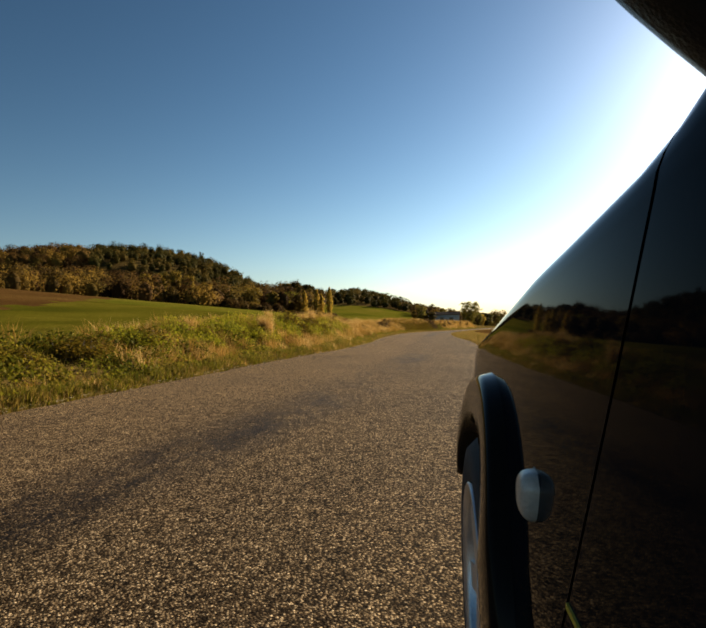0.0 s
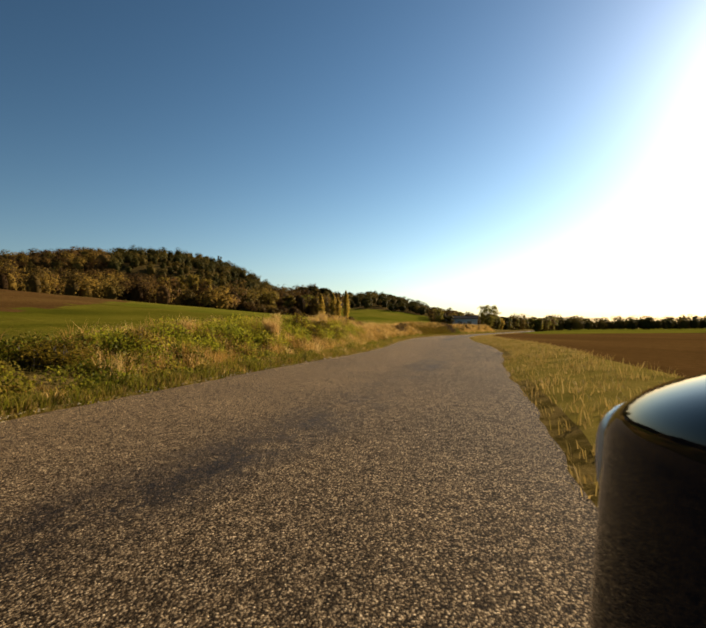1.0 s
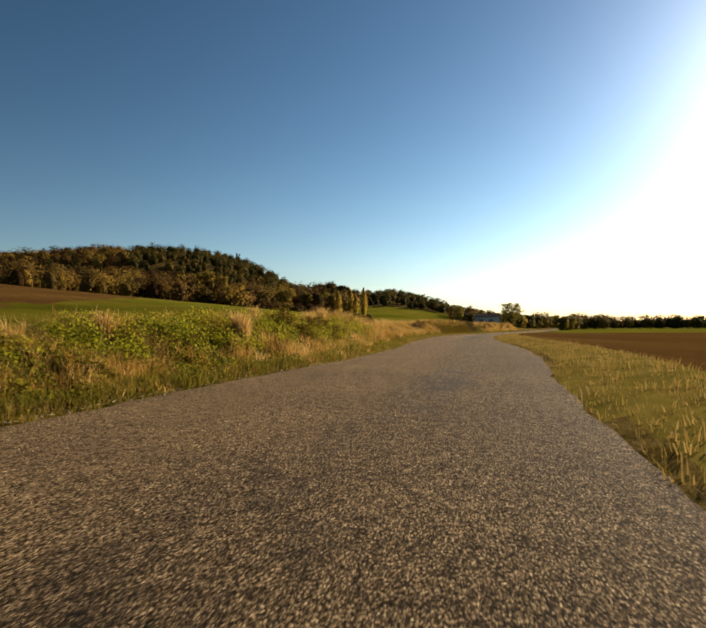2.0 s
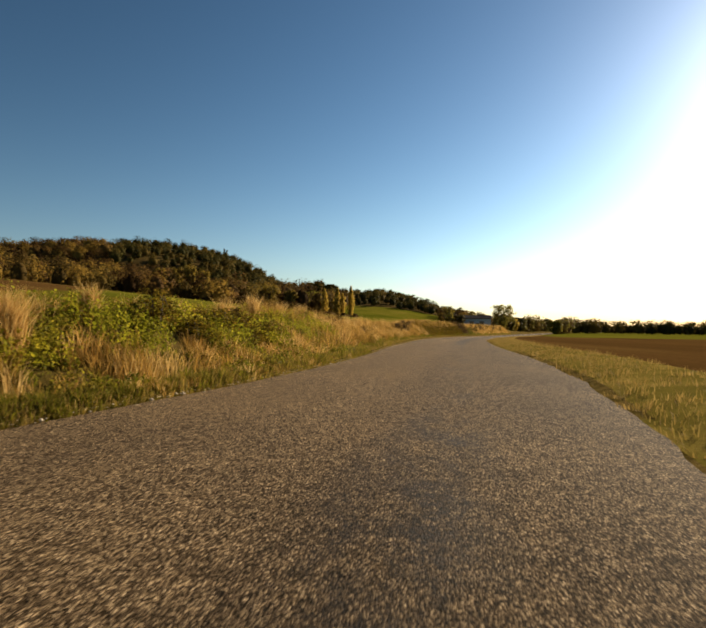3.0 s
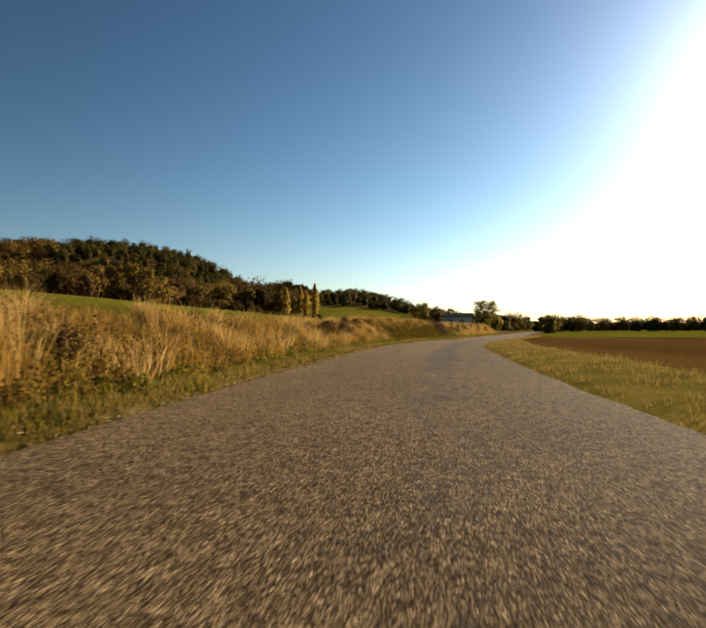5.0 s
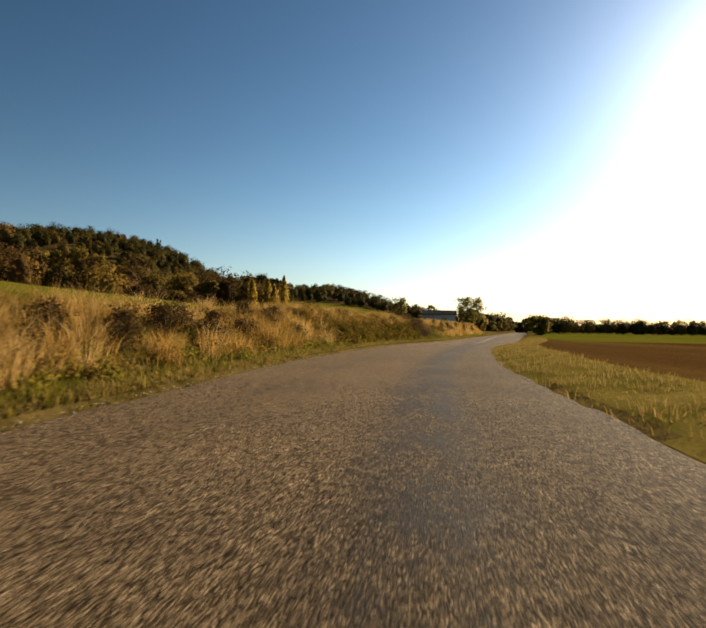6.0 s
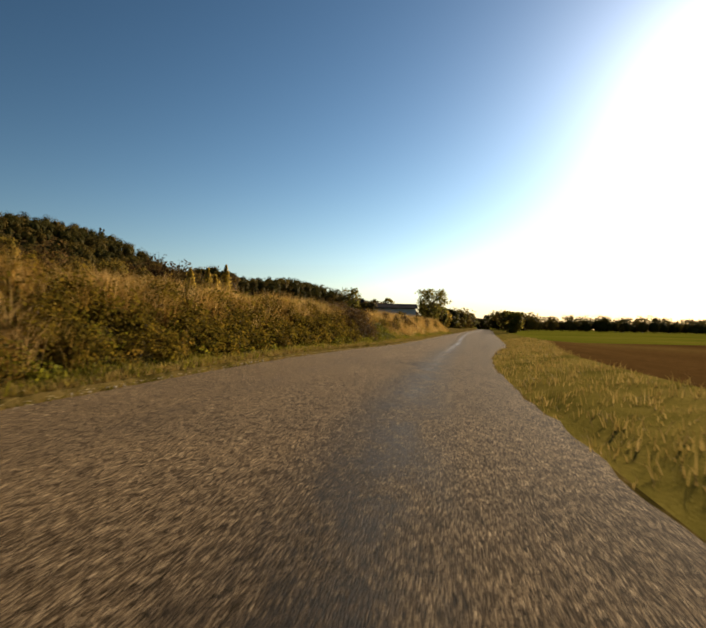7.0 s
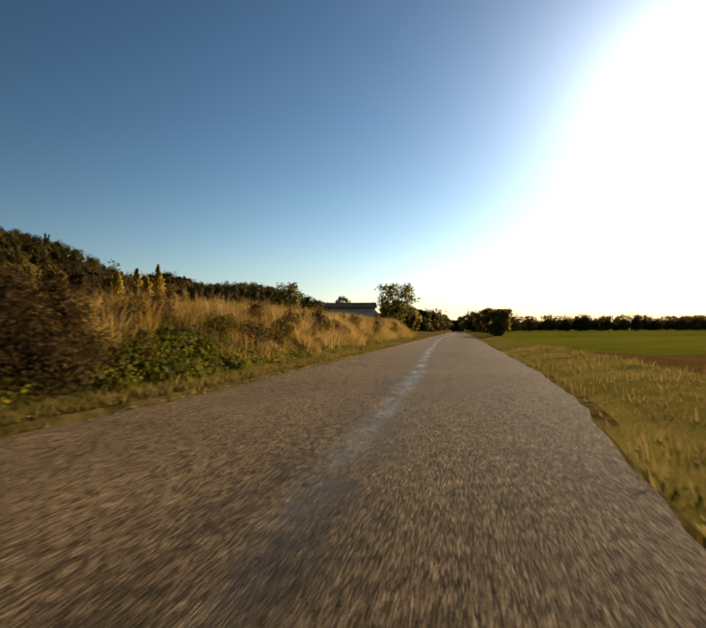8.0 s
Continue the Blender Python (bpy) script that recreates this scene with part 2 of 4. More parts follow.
def smooth(a, b, v):
    t = np.clip((v - a) / (b - a), 0, 1)
    return t * t * (3 - 2 * t)


def hermite(v, xs, ys):
    """A smooth curve through a few stations."""
    xs, ys, v = np.asarray(xs, float), np.asarray(ys, float), np.asarray(v, float)
    g = np.gradient(ys, xs)
    k = np.clip(np.searchsorted(xs, v) - 1, 0, len(xs) - 2)
    h = xs[k + 1] - xs[k]
    t = (v - xs[k]) / h
    return (2 * t**3 - 3 * t**2 + 1) * ys[k] + (t**3 - 2 * t**2 + t) * h * g[k] + (3 * t**2 - 2 * t**3) * ys[k + 1] + (t**3 - t**2) * h * g[k + 1]


def edge_x(y):
    return hermite(y, EDGE_Y, EDGE_X)


def wavy(x, y, size, seed=0.0):
    """Cheap smooth unevenness between -1 and 1."""
    a, b = x / size + seed, y / size - seed
    return (np.sin(a * 1.7 + 1.3 * np.sin(b * 1.1)) + np.sin(b * 2.3 + 1.7 * np.sin(a * 0.9 + seed)) + 0.6 * np.sin(3.1 * a - 2.7 * b)) / 2.6


def ridge(x):
    return (51 - 7 * smooth(-140, -260, x)) / (1 + np.exp((x + 90) / 24)) + 8.0 * np.exp(-(((x + 40) / 15) ** 2)) + 16 * np.exp(-(((x - 6) / 42) ** 2))


def land(x, y):
    """Height of the ground."""
    x, y = np.asarray(x, float), np.asarray(y, float)
    slope = (edge_x(y + 1) - edge_x(y - 1)) / 2
    d = -(x - edge_x(y)) / np.sqrt(1 + slope**2)
    z = np.interp(y, BANK_Y, BANK_H) * smooth(0.45, 2.3, d) * (1 + 0.12 * wavy(x, y, 1.3))
    z = z + 0.04 * smooth(0.0, 0.4, d)
    rise = 0.5 * (np.sqrt((d - 13) ** 2 + 40) + d - 13)
    z = z + 0.112 * np.minimum(rise, 160) * (1 - 0.42 * smooth(90, 200, y)) * (0.25 + 0.75 * smooth(-10, 60, y)) * np.where(d > 0, 1, 0)
    start = 165 + 25 * smooth(-60, 10, x)
    z = z + ridge(x) * smooth(start, 440, y) * (1 - 0.8 * smooth(700, 2200, y)) * np.where(d > 0, 1, 0)
    # a gully between the brown shoulder of the hill and its dark top
    z = z - 13 * np.exp(-(((y - 292 - 0.25 * (x + 130)) / 22) ** 2)) * smooth(-0.26, -0.36, x / np.maximum(y, 60)) * smooth(-0.72, -0.6, x / np.maximum(y, 60))
    z = z + 1.6 * wavy(x, y, 38) * smooth(40, 200, d) + 0.03 * wavy(x, y, 0.9) * smooth(0.3, 1.2, np.abs(d + WIDTH / 2) - WIDTH / 2)
    under = (d < 0.08) & (d > -WIDTH - 0.1)
    z = np.where(under, -0.05, z)
    right = -d - WIDTH
    z = np.where(right > 0.1, 0.05 * smooth(0.1, 0.7, right) + 0.1 * smooth(0.5, 2.0, right) - 0.15 * smooth(2.0, 5.0, right) + 0.008 * wavy(x, y, 1.1), z)
    return z


def mesh_from(name, verts, faces, material, uv=None):
    """A mesh from an array of places and an array of corners, all faces with the same number of corners."""
    me = bpy.data.meshes.new(name)
    verts, faces = np.asarray(verts, np.float32).reshape(-1, 3), np.asarray(faces, np.int32)
    k = faces.shape[1]
    me.vertices.add(len(verts))
    me.vertices.foreach_set("co", verts.ravel())
    me.loops.add(faces.size)
    me.loops.foreach_set("vertex_index", faces.ravel())
    me.polygons.add(len(faces))
    me.polygons.foreach_set("loop_start", np.arange(0, faces.size, k, dtype=np.int32))
    if uv is not None:
        layer = me.uv_layers.new(name="UVMap")
        layer.data.foreach_set("uv", np.asarray(uv, np.float32)[faces.ravel()].ravel())
    for m in material if isinstance(material, (list, tuple)) else [material]:
        me.materials.append(m)
    me.update(calc_edges=True)
    me.validate()
    return me


def part(name, bm, material, parent, label=""):
    me = bpy.data.meshes.new(name)
    bm.to_mesh(me)
    bm.free()
    me.materials.append(material)
    ob = new(name, me)
    ob.parent = parent
    return tagged(ob, label)


def thing(name, m, label, category, group="", kind=""):
    ob = new(name)
    ob.matrix_basis = m
    return tagged(ob, label, category, group, kind)


def child(name, me, parent, label=""):
    ob = new(name, me)
    ob.parent = parent
    return tagged(ob, label)


def grid_faces(rows, cols):
    i = np.arange(rows - 1)[:, None] * cols + np.arange(cols - 1)[None, :]
    return np.stack([i, i + 1, i + cols + 1, i + cols], -1).reshape(-1, 4)


# ---- ground ----
row_y = np.concatenate([np.linspace(-400, -30, 20)[:-1], np.arange(-30, 130, 1.0), np.arange(130, 620, 4.0), np.geomspace(620, 3000, 25)])
col_n = np.concatenate([-np.geomspace(2600, 60, 60), -np.geomspace(58, 4, 60)[1:], np.arange(-3.9, 0.45, 0.15), np.linspace(0.6, WIDTH - 0.1, 8), WIDTH + np.concatenate([np.arange(0.05, 3.0, 0.2), np.geomspace(3.2, 2600, 45)])])
gy, gn = np.meshgrid(row_y, col_n, indexing="ij")
gx = edge_x(gy) + gn
gz = land(gx, gy)
verts = np.stack([gx, gy, gz], -1)
faces = grid_faces(*gy.shape)
ground_mesh = mesh_from("ground", verts, faces, [VERGE, CROP, PLOUGH, MEADOW, FLOOR, STRAWY])
cx, cy = gx.ravel()[faces].mean(1), gy.ravel()[faces].mean(1)
cd = edge_x(cy) - cx
cw = wavy(cx, cy, 7.0)
start = 160 + 25 * smooth(-60, 10, cx)
kinds = np.zeros(len(faces), np.int32)
kinds[(cd > 4.2 + 0.5 * cw)] = 1
kinds[(cd > 4) & (cx < -29 - (cy - 45) * 0.28 + 2 * cw)] = 2
kinds[(cd > 4) & (cy > 95 + 0.4 * cx + 4 * cw) & (kinds == 1)] = 3
kinds[(cd > 20) & (cy > start - 12) & (cx < -30)] = 4
kinds[(cd > 20) & (cy > 300)] = 4
kinds[(cx > -68) & (cx < -16) & (cy > 240) & (cy < 382)] = 3
kinds[(cd < -WIDTH - 0.15)] = 5
kinds[(cd < -WIDTH - 2.4)] = 2
kinds[(cd < -WIDTH - 2.4) & (cy > 95)] = 3
ground_mesh.polygons.foreach_set("material_index", kinds)
ground_mesh.polygons.foreach_set("use_smooth", np.ones(len(faces), bool))
tagged(new("ground", ground_mesh), "rolling farmland with verge, green crop, ploughed soil", "ground", kind="structure")

# ---- road ----
road_y = np.concatenate([np.linspace(-60, -4, 20)[:-1], np.arange(-4, 110, 0.4), np.linspace(110, 300, 80)])
cross = np.linspace(0, 1, 29)
ry, rt = np.meshgrid(road_y, cross, indexing="ij")
ragged = 0.05 * wavy(ry * 0.7, ry * 1.3, 0.9) + 0.04 * wavy(ry, ry, 0.3)
rx = edge_x(ry) + WIDTH * rt + np.where(rt == 0, ragged, 0) + np.where(rt == 1, -ragged, 0)
rz = 0.012 * (1 - (2 * rt - 1) ** 2) - 0.012 - np.where((rt == 0) | (rt == 1), 0.012, 0)
# the worn wheel track runs on its own smooth line along the road
TRACK_Y = [-60, 0, 3, 7, 15, 30, 44, 56, 64, 72, 80, 88, 97, 110, 130, 183, 300]
TRACK_X = [-17.5, -2.5, -1.5, -0.3, 1.65, 4.0, 6.1, 8.25, 10.2, 12.55, 15.2, 18.0, 20.9, 25.2, 32.0, 51.8, 92.5]
across = 0.59 + (rx - hermite(ry, TRACK_Y, TRACK_X)) / WIDTH
road_mesh = mesh_from("road", np.stack([rx, ry, rz], -1), grid_faces(*ry.shape), ROAD, np.stack([across.ravel(), ry.ravel() / 300], -1))
road_mesh.polygons.foreach_set("use_smooth", np.ones(len(road_mesh.polygons), bool))
tagged(new("road", road_mesh), "narrow country road of pale chippings, dark worn tracks", "road", kind="structure")

rng = np.random.default_rng(7)


# ---- grass ----
def blades(x, y, height, width, lean, rng, way=None):
    """Bent blades, three triangles each, rooted on the ground; way: the direction in which each one falls."""
    n = len(x)
    z = land(x, y) - 0.02
    a = rng.uniform(0, 2 * np.pi, n)
    side = np.stack([np.cos(a), np.sin(a), 0 * a], -1) * (width / 2)[:, None]
    b = rng.uniform(0, 2 * np.pi, n) if way is None else way + rng.normal(0, 0.5, n)
    bend = np.stack([np.cos(b), np.sin(b), 0 * b], -1) * (lean * height)[:, None]
    root = np.stack([x, y, z], -1)
    up = np.array([0, 0, 1.0])
    mid = root + bend * 0.3 + up * (height * 0.6)[:, None]
    tip = root + bend + up * (height * (1 - 0.35 * lean**2))[:, None]
    v = np.stack([root - side, root + side, mid - side * 0.8, mid + side * 0.8, tip], 1)
    f = np.array([[0, 1, 3], [0, 3, 2], [2, 3, 4]])
    return v.reshape(-1, 3), (np.arange(n)[:, None, None] * 5 + f).reshape(-1, 3)


def toned(me, tone):
    """Gives each point of a mesh the tone of the plant that it belongs to."""
    me.attributes.new("tone", "FLOAT", "POINT").data.foreach_set("value", np.asarray(tone, np.float32))
    return me


def grass(name, label, material, x, y, h, w, lean, way=None, tone=None):
    v, f = blades(x, y, h, w, lean, rng, way)
    tone = rng.uniform(0.2, 0.8, len(x)) if tone is None else tone
    tagged(new(name, toned(mesh_from(name, v, f, material), np.repeat(tone, 5))), label, "grass", kind="stuff")


def tufts(count, per, y0, y1, d0, d1, spread):
    """Roots gathered into round tufts: places, tuft numbers and each tuft's centre distance from the edge."""
    ty, td = rng.uniform(y0, y1, count), rng.uniform(d0, d1, count)
    tx = edge_x(ty) - td
    who = np.repeat(np.arange(count), per)
    a, r = rng.uniform(0, 2 * np.pi, count * per), spread * np.sqrt(rng.uniform(0, 1, count * per))
    return tx[who] + r * np.cos(a), ty[who] + r * np.sin(a), who, tx, ty, td


def tussocks(name, label, material, count, per, y0, y1, d0, d1, spread, h0, h1, w0, w1, want=None):
    x, y, who, tx, ty, td = tufts(count, per, y0, y1, d0, d1, spread)
    keep = np.ones(count, bool) if want is None else want(tx, ty, td)
    tall = rng.uniform(h0, h1, count) * (1 + 0.3 * wavy(tx, ty, 1.1, 3.0))
    off = edge_x(y) - x
    ok = keep[who] & ((off > -0.04) | (off < 0.04 - WIDTH))
    n = ok.sum()
    way = np.arctan2(y - ty[who], x - tx[who])[ok]
    tone = np.clip(rng.normal(0.5, 0.17, count) + 0.16 * wavy(tx, ty, 2.3, 8.0), 0, 1)
    grass(name, label, material, x[ok], y[ok], (tall[who] * rng.uniform(0.5, 1.15, len(who)))[ok], rng.uniform(w0, w1, n), rng.uniform(0.1, 1.05, n), way, tone[who][ok])


tussocks("green_grass", "green and yellowing grass on the road bank", GREEN, 2500, 18, 2, 130, 0.05, 3.0, 0.16, 0.10, 0.30, 0.008, 0.02)
tussocks("foot_grass", "short dense green grass along the foot of the bank", GREEN, 3400, 16, 2, 110, 0.0, 0.8, 0.14, 0.05, 0.16, 0.008, 0.018)
tussocks("foot_tan_grass", "drooping olive and tan grass at the foot of the bank", TAN, 420, 30, 2, 30, 0.05, 1.0, 0.13, 0.10, 0.24, 0.006, 0.013, lambda x, y, d: wavy(x, y, 1.0, 2.0) > -0.1)
tussocks("tall_dry_grass", "tall tan dry grass on the bank", TAN, 2300, 66, 27, 130, 0.75, 3.6, 0.19, 0.38, 0.76, 0.005, 0.012, lambda x, y, d: (wavy(x, y, 1.3, 5.0) > -0.5) & ((y < 68) | (y > 89) | (d > 1.5)))
tussocks("dry_weed_stems", "brown and tan dry weed stems among green plants", TAN, 1500, 30, 8, 28, 0.6, 3.4, 0.13, 0.22, 0.52, 0.005, 0.013, lambda x, y, d: (wavy(x, y, 0.9, 5.0) + 0.6 * smooth(8, 14, y) > 0.3 + 0.9 * smooth(13, 15, y) * smooth(1.1, 1.6, d) * (1 - smooth(2.5, 2.9, d))))
tussocks("crest_plumes", "tall feathery tan grass along the crest of the bank", TAN, 420, 34, 14, 34, 2.2, 3.5, 0.14, 0.3, 0.55, 0.004, 0.010)
tussocks("edge_grass", "low straw-coloured grass creeping onto the road edge", STRAW, 8500, 9, 2, 112, -0.03, 0.36, 0.10, 0.05, 0.14, 0.006, 0.014)
tussocks("crest_dry_grass", "tall tan grass on the crest above the brambles", TAN, 950, 36, 62, 84, 1.7, 3.2, 0.14, 0.42, 0.7, 0.004, 0.011)
tussocks("ditch_dry_grass", "tall tan grass growing through the dark shrub", TAN, 36, 50, 82.5, 87.5, 1.4, 2.8, 0.16, 0.4, 0.75, 0.005, 0.012)
tussocks("near_foot_grass", "grass hanging over the broken edge of the road", GREEN, 2200, 15, 2, 32, -0.02, 0.5, 0.10, 0.07, 0.22, 0.007, 0.016)
tussocks("right_verge_grass", "low yellow-green grass beside the road", STRAW, 2300, 12, 3, 100, -WIDTH - 2.4, -WIDTH, 0.2, 0.06, 0.2, 0.006, 0.014)


# ---- leaves and trees ----
def leaf_cloud(centre, radii, n, size, rng, shell=0.55, loose=0.45):
    """n small folded leaves or sprays in an ellipsoid, thicker to the outside; as quads."""
    u = rng.normal(size=(n, 3))
    u /= np.linalg.norm(u, axis=1, keepdims=True)
    r = shell + (1 - shell) * rng.uniform(0, 1, (n, 1)) ** 0.7
    c = np.asarray(centre) + u * r * np.asarray(radii) * rng.uniform(0.85, 1.05, (n, 1))
    face = u + loose * rng.normal(size=(n, 3)) + (0, 0, 0.25)
    face /= np.linalg.norm(face, axis=1, keepdims=True)
    a = np.cross(face, rng.normal(size=(n, 3)))
    a /= np.linalg.norm(a, axis=1, keepdims=True) + 1e-6
    b = np.cross(face, a)
    s = size * rng.uniform(0.6, 1.3, (n, 1))
    return np.stack([c - a * s, c - b * s * 0.7, c + a * s, c + b * s * 0.7], 1)


def rounded(me, clouds, whole=None):
    """Shades leaf sprays as the round masses that they make up; whole: the middle of each spray's tree."""
    ways = []
    for k, c in enumerate(clouds):
        p = c.reshape(-1, 3)
        off = (p - p.mean(0)) / (p.std(0) + 0.01)
        if whole is not None:
            far = p - whole[k]
            off = off * 0.55 + 1.5 * far / (np.linalg.norm(far, axis=1, keepdims=True) + 0.01)
        off = off + (0, 0, 0.25) + np.repeat(rng.normal(0, 0.3, (len(p) // 4, 3)), 4, 0)
        ways.append(off / np.linalg.norm(off, axis=1, keepdims=True))
    ways = np.concatenate(ways)
    rest = len(me.vertices) - len(ways)
    if rest:
        more = np.zeros(len(me.vertices) * 3, np.float32)
        me.vertices.foreach_get("normal", more)
        ways = np.concatenate([ways, more.reshape(-1, 3)[-rest:]])
    me.polygons.foreach_set("use_smooth", np.ones(len(me.polygons), bool))
    me.normals_split_custom_set_from_vertices(ways.astype(np.float32))
    return me


def quads(clouds):
    v = np.concatenate([c.reshape(-1, 3) for c in clouds])
    return v, np.arange(len(v)).reshape(-1, 4)


def thicket(name, label, category, material, n, y0, y1, d0, d1, s0, s1, leaves, leaf, tall=0.8, gaps=-0.35, seed=9.0):
    """Low mounds of leaves that run together along the bank, with gaps."""
    y, d = rng.uniform(y0, y1, n), rng.uniform(d0, d1, n)
    x = edge_x(y) - d
    ok = wavy(x, y, 0.8, seed) > gaps
    clouds = []
    for px, py, pz in zip(x[ok], y[ok], land(x, y)[ok]):
        s = rng.uniform(s0, s1)
        clouds.append(leaf_cloud((px, py, pz + s * tall * 0.55), (s, s, s * tall), leaves, leaf, rng, 0.5, 0.8))
    v, f = quads(clouds)
    tagged(new(name, mesh_from(name, v, f, material)), label, category, kind="stuff")


thicket("leafy_weeds", "leafy green and yellowing weeds covering the bank", "weeds", WEED, 950, 3, 30, 0.3, 3.3, 0.12, 0.30, 115, 0.024, 0.8, -0.25)
thicket("crest_weeds", "bright yellow-green leafy plants on the crest of the bank", "weeds", LUSH, 620, 11, 31, 1.2, 3.0, 0.2, 0.40, 150, 0.026, 0.9, -0.3, 6.0)
thicket("bank_weeds", "olive and brown weeds at the foot of the dry grass", "weeds", WEED, 900, 30, 125, 0.4, 1.6, 0.10, 0.26, 60, 0.03, 0.9, 0.0)
thicket("brown_undergrowth", "brown and olive dying weeds through the dry grass", "weeds", BROWN, 950, 28, 67, 0.6, 2.7, 0.12, 0.34, 70, 0.028, 1.1, -0.1, 7.0)
thicket("ditch_weeds", "green leafy weeds low on the bank by the road", "weeds", WEED, 150, 85.5, 92, 0.5, 2.6, 0.14, 0.32, 80, 0.03, 0.8, -0.5, 1.0)
thicket("russet_undergrowth", "dark russet thicket standing on the bank", "shrubs", RUSSET, 120, 83.2, 86.0, 0.8, 2.5, 0.2, 0.44, 190, 0.022, 1.5, -0.7, 1.0)
thicket("ditch_plants", "broad-leaved green plants in the grass at the ditch", "weeds", HERB, 46, 86.2, 90, 0.55, 1.7, 0.16, 0.34, 110, 0.04, 0.8, -0.7, 5.0)
thicket("dark_undergrowth", "dark green bramble patches low on the bank", "brambles", HERB, 170, 2.5, 13, 0.9, 3.2, 0.18, 0.36, 100, 0.034, 0.8, -0.15, 4.0)
thicket("bramble_thicket", "wall of dark and yellow-green bramble leaves on the bank", "brambles", BRAMBLE, 640, 66.5, 83, 0.6, 2.4, 0.16, 0.40, 80, 0.040, 1.15, -0.45, 2.0)


def limb(bm, a, b, r0, r1, sides=7):
    a, b = Vector(a), Vector(b)
    q = (b - a).to_track_quat("Z", "Y")
    rings = []
    for p, r in ((a, r0), (a.lerp(b, 0.5), (r0 + r1) / 2 * 0.95), (b, r1)):
        rings.append([bm.verts.new(p + q @ Vector((r * math.cos(2 * math.pi * k / sides), r * math.sin(2 * math.pi * k / sides), 0))) for k in range(sides)])
    for lo, hi in zip(rings, rings[1:]):
        for k in range(sides):
            bm.faces.new((lo[k], lo[(k + 1) % sides], hi[(k + 1) % sides], hi[k]))
    bm.faces.new(rings[-1])


def tree(name, x, y, height, width, material, label, category="tree", bare=0.25, lobes=14, leaves=160, leaf=0.16, seed=1, group=""):
    """Trunk with limbs, and a crown of many small leaf sprays in uneven lobes."""
    r = np.random.default_rng(seed)
    z = float(land(x, y))
    ob = thing(name, pose(x, y, z), label, category, group)
    bm = bmesh.new()
    top = height * 0.8
    limb(bm, (0, 0, -0.2), (0, 0, height * 0.45), height * 0.03, height * 0.018)
    limb(bm, (0, 0, height * 0.44), (width * 0.05, 0, top), height * 0.018, height * 0.006)
    centres = []
    for k in range(lobes):
        t = bare + (1 - bare) * (k + 0.5) / lobes
        reach = width / 2 * 0.72 * math.sin(math.pi * min(1.0, 0.22 + 0.78 * (1 - (t - bare) / (1 - bare)) ** 0.8)) ** 0.7
        a = 2.4 * k + r.uniform(-0.5, 0.5)
        p = (reach * math.cos(a) * r.uniform(0.4, 1.15), reach * math.sin(a) * r.uniform(0.4, 1.15), height * min(t, 0.93))
        centres.append(p)
        limb(bm, (0, 0, height * max(0.15, t * 0.65)), p, height * 0.009, height * 0.003, 5)
    part("trunk", bm, BARK, ob)
    clouds = [leaf_cloud(p, (width * r.uniform(0.13, 0.30), width * r.uniform(0.13, 0.30), height * r.uniform(0.06, 0.16)), leaves, leaf, r, 0.3, 0.6) for p in centres]
    v, f = quads(clouds)
    me = rounded(mesh_from("crown", v, f, material), clouds, [np.array((0, 0, height * 0.5))] * len(clouds))
    child("crown", toned(me, np.repeat(np.clip(r.normal(0.5, 0.2), 0, 1), len(v))), ob)
    return ob


def poplar(x, y, height, width, seed):
    r = np.random.default_rng(seed)
    ob = thing("poplar", pose(x, y, float(land(x, y))), "slim yellowing poplar standing in a row by the meadow", "tree", "poplars in the valley")
    bm = bmesh.new()
    limb(bm, (0, 0, -0.2), (0, 0, height * 0.9), height * 0.02, height * 0.004)
    for k in range(12):
        t = 0.12 + 0.06 * k
        limb(bm, (0, 0, height * t), (width * 0.35 * math.cos(2.4 * k), width * 0.35 * math.sin(2.4 * k), height * (t + 0.14)), 0.06, 0.02, 5)
    part("trunk", bm, BARK, ob)
    clouds = []
    for k in range(26):
        t = 0.10 + 0.88 * k / 25
        w = width / 2 * (0.6 + 0.4 * math.sin(math.pi * min(1, t * 1.05))) * (1 if t < 0.8 else 1.05 - (t - 0.8) * 4) * r.uniform(0.75, 1.15)
        clouds.append(leaf_cloud((r.uniform(-0.25, 0.25) * w, r.uniform(-0.25, 0.25) * w, height * t), (w, w, height * 0.055), 60, 0.26, r, 0.25, 0.8))
    v, f = quads(clouds)
    child("crown", rounded(mesh_from("crown", v, f, POPLAR), clouds), ob)


for k, (px, py, ph) in enumerate(((-8.7, 201, 11.5), (-13.6, 203, 10.5), (-11.9, 205, 9.0), (-18.5, 206, 10.0))):
    poplar(px, py, ph, 2.9 + 0.4 * (k % 2), 40 + k)


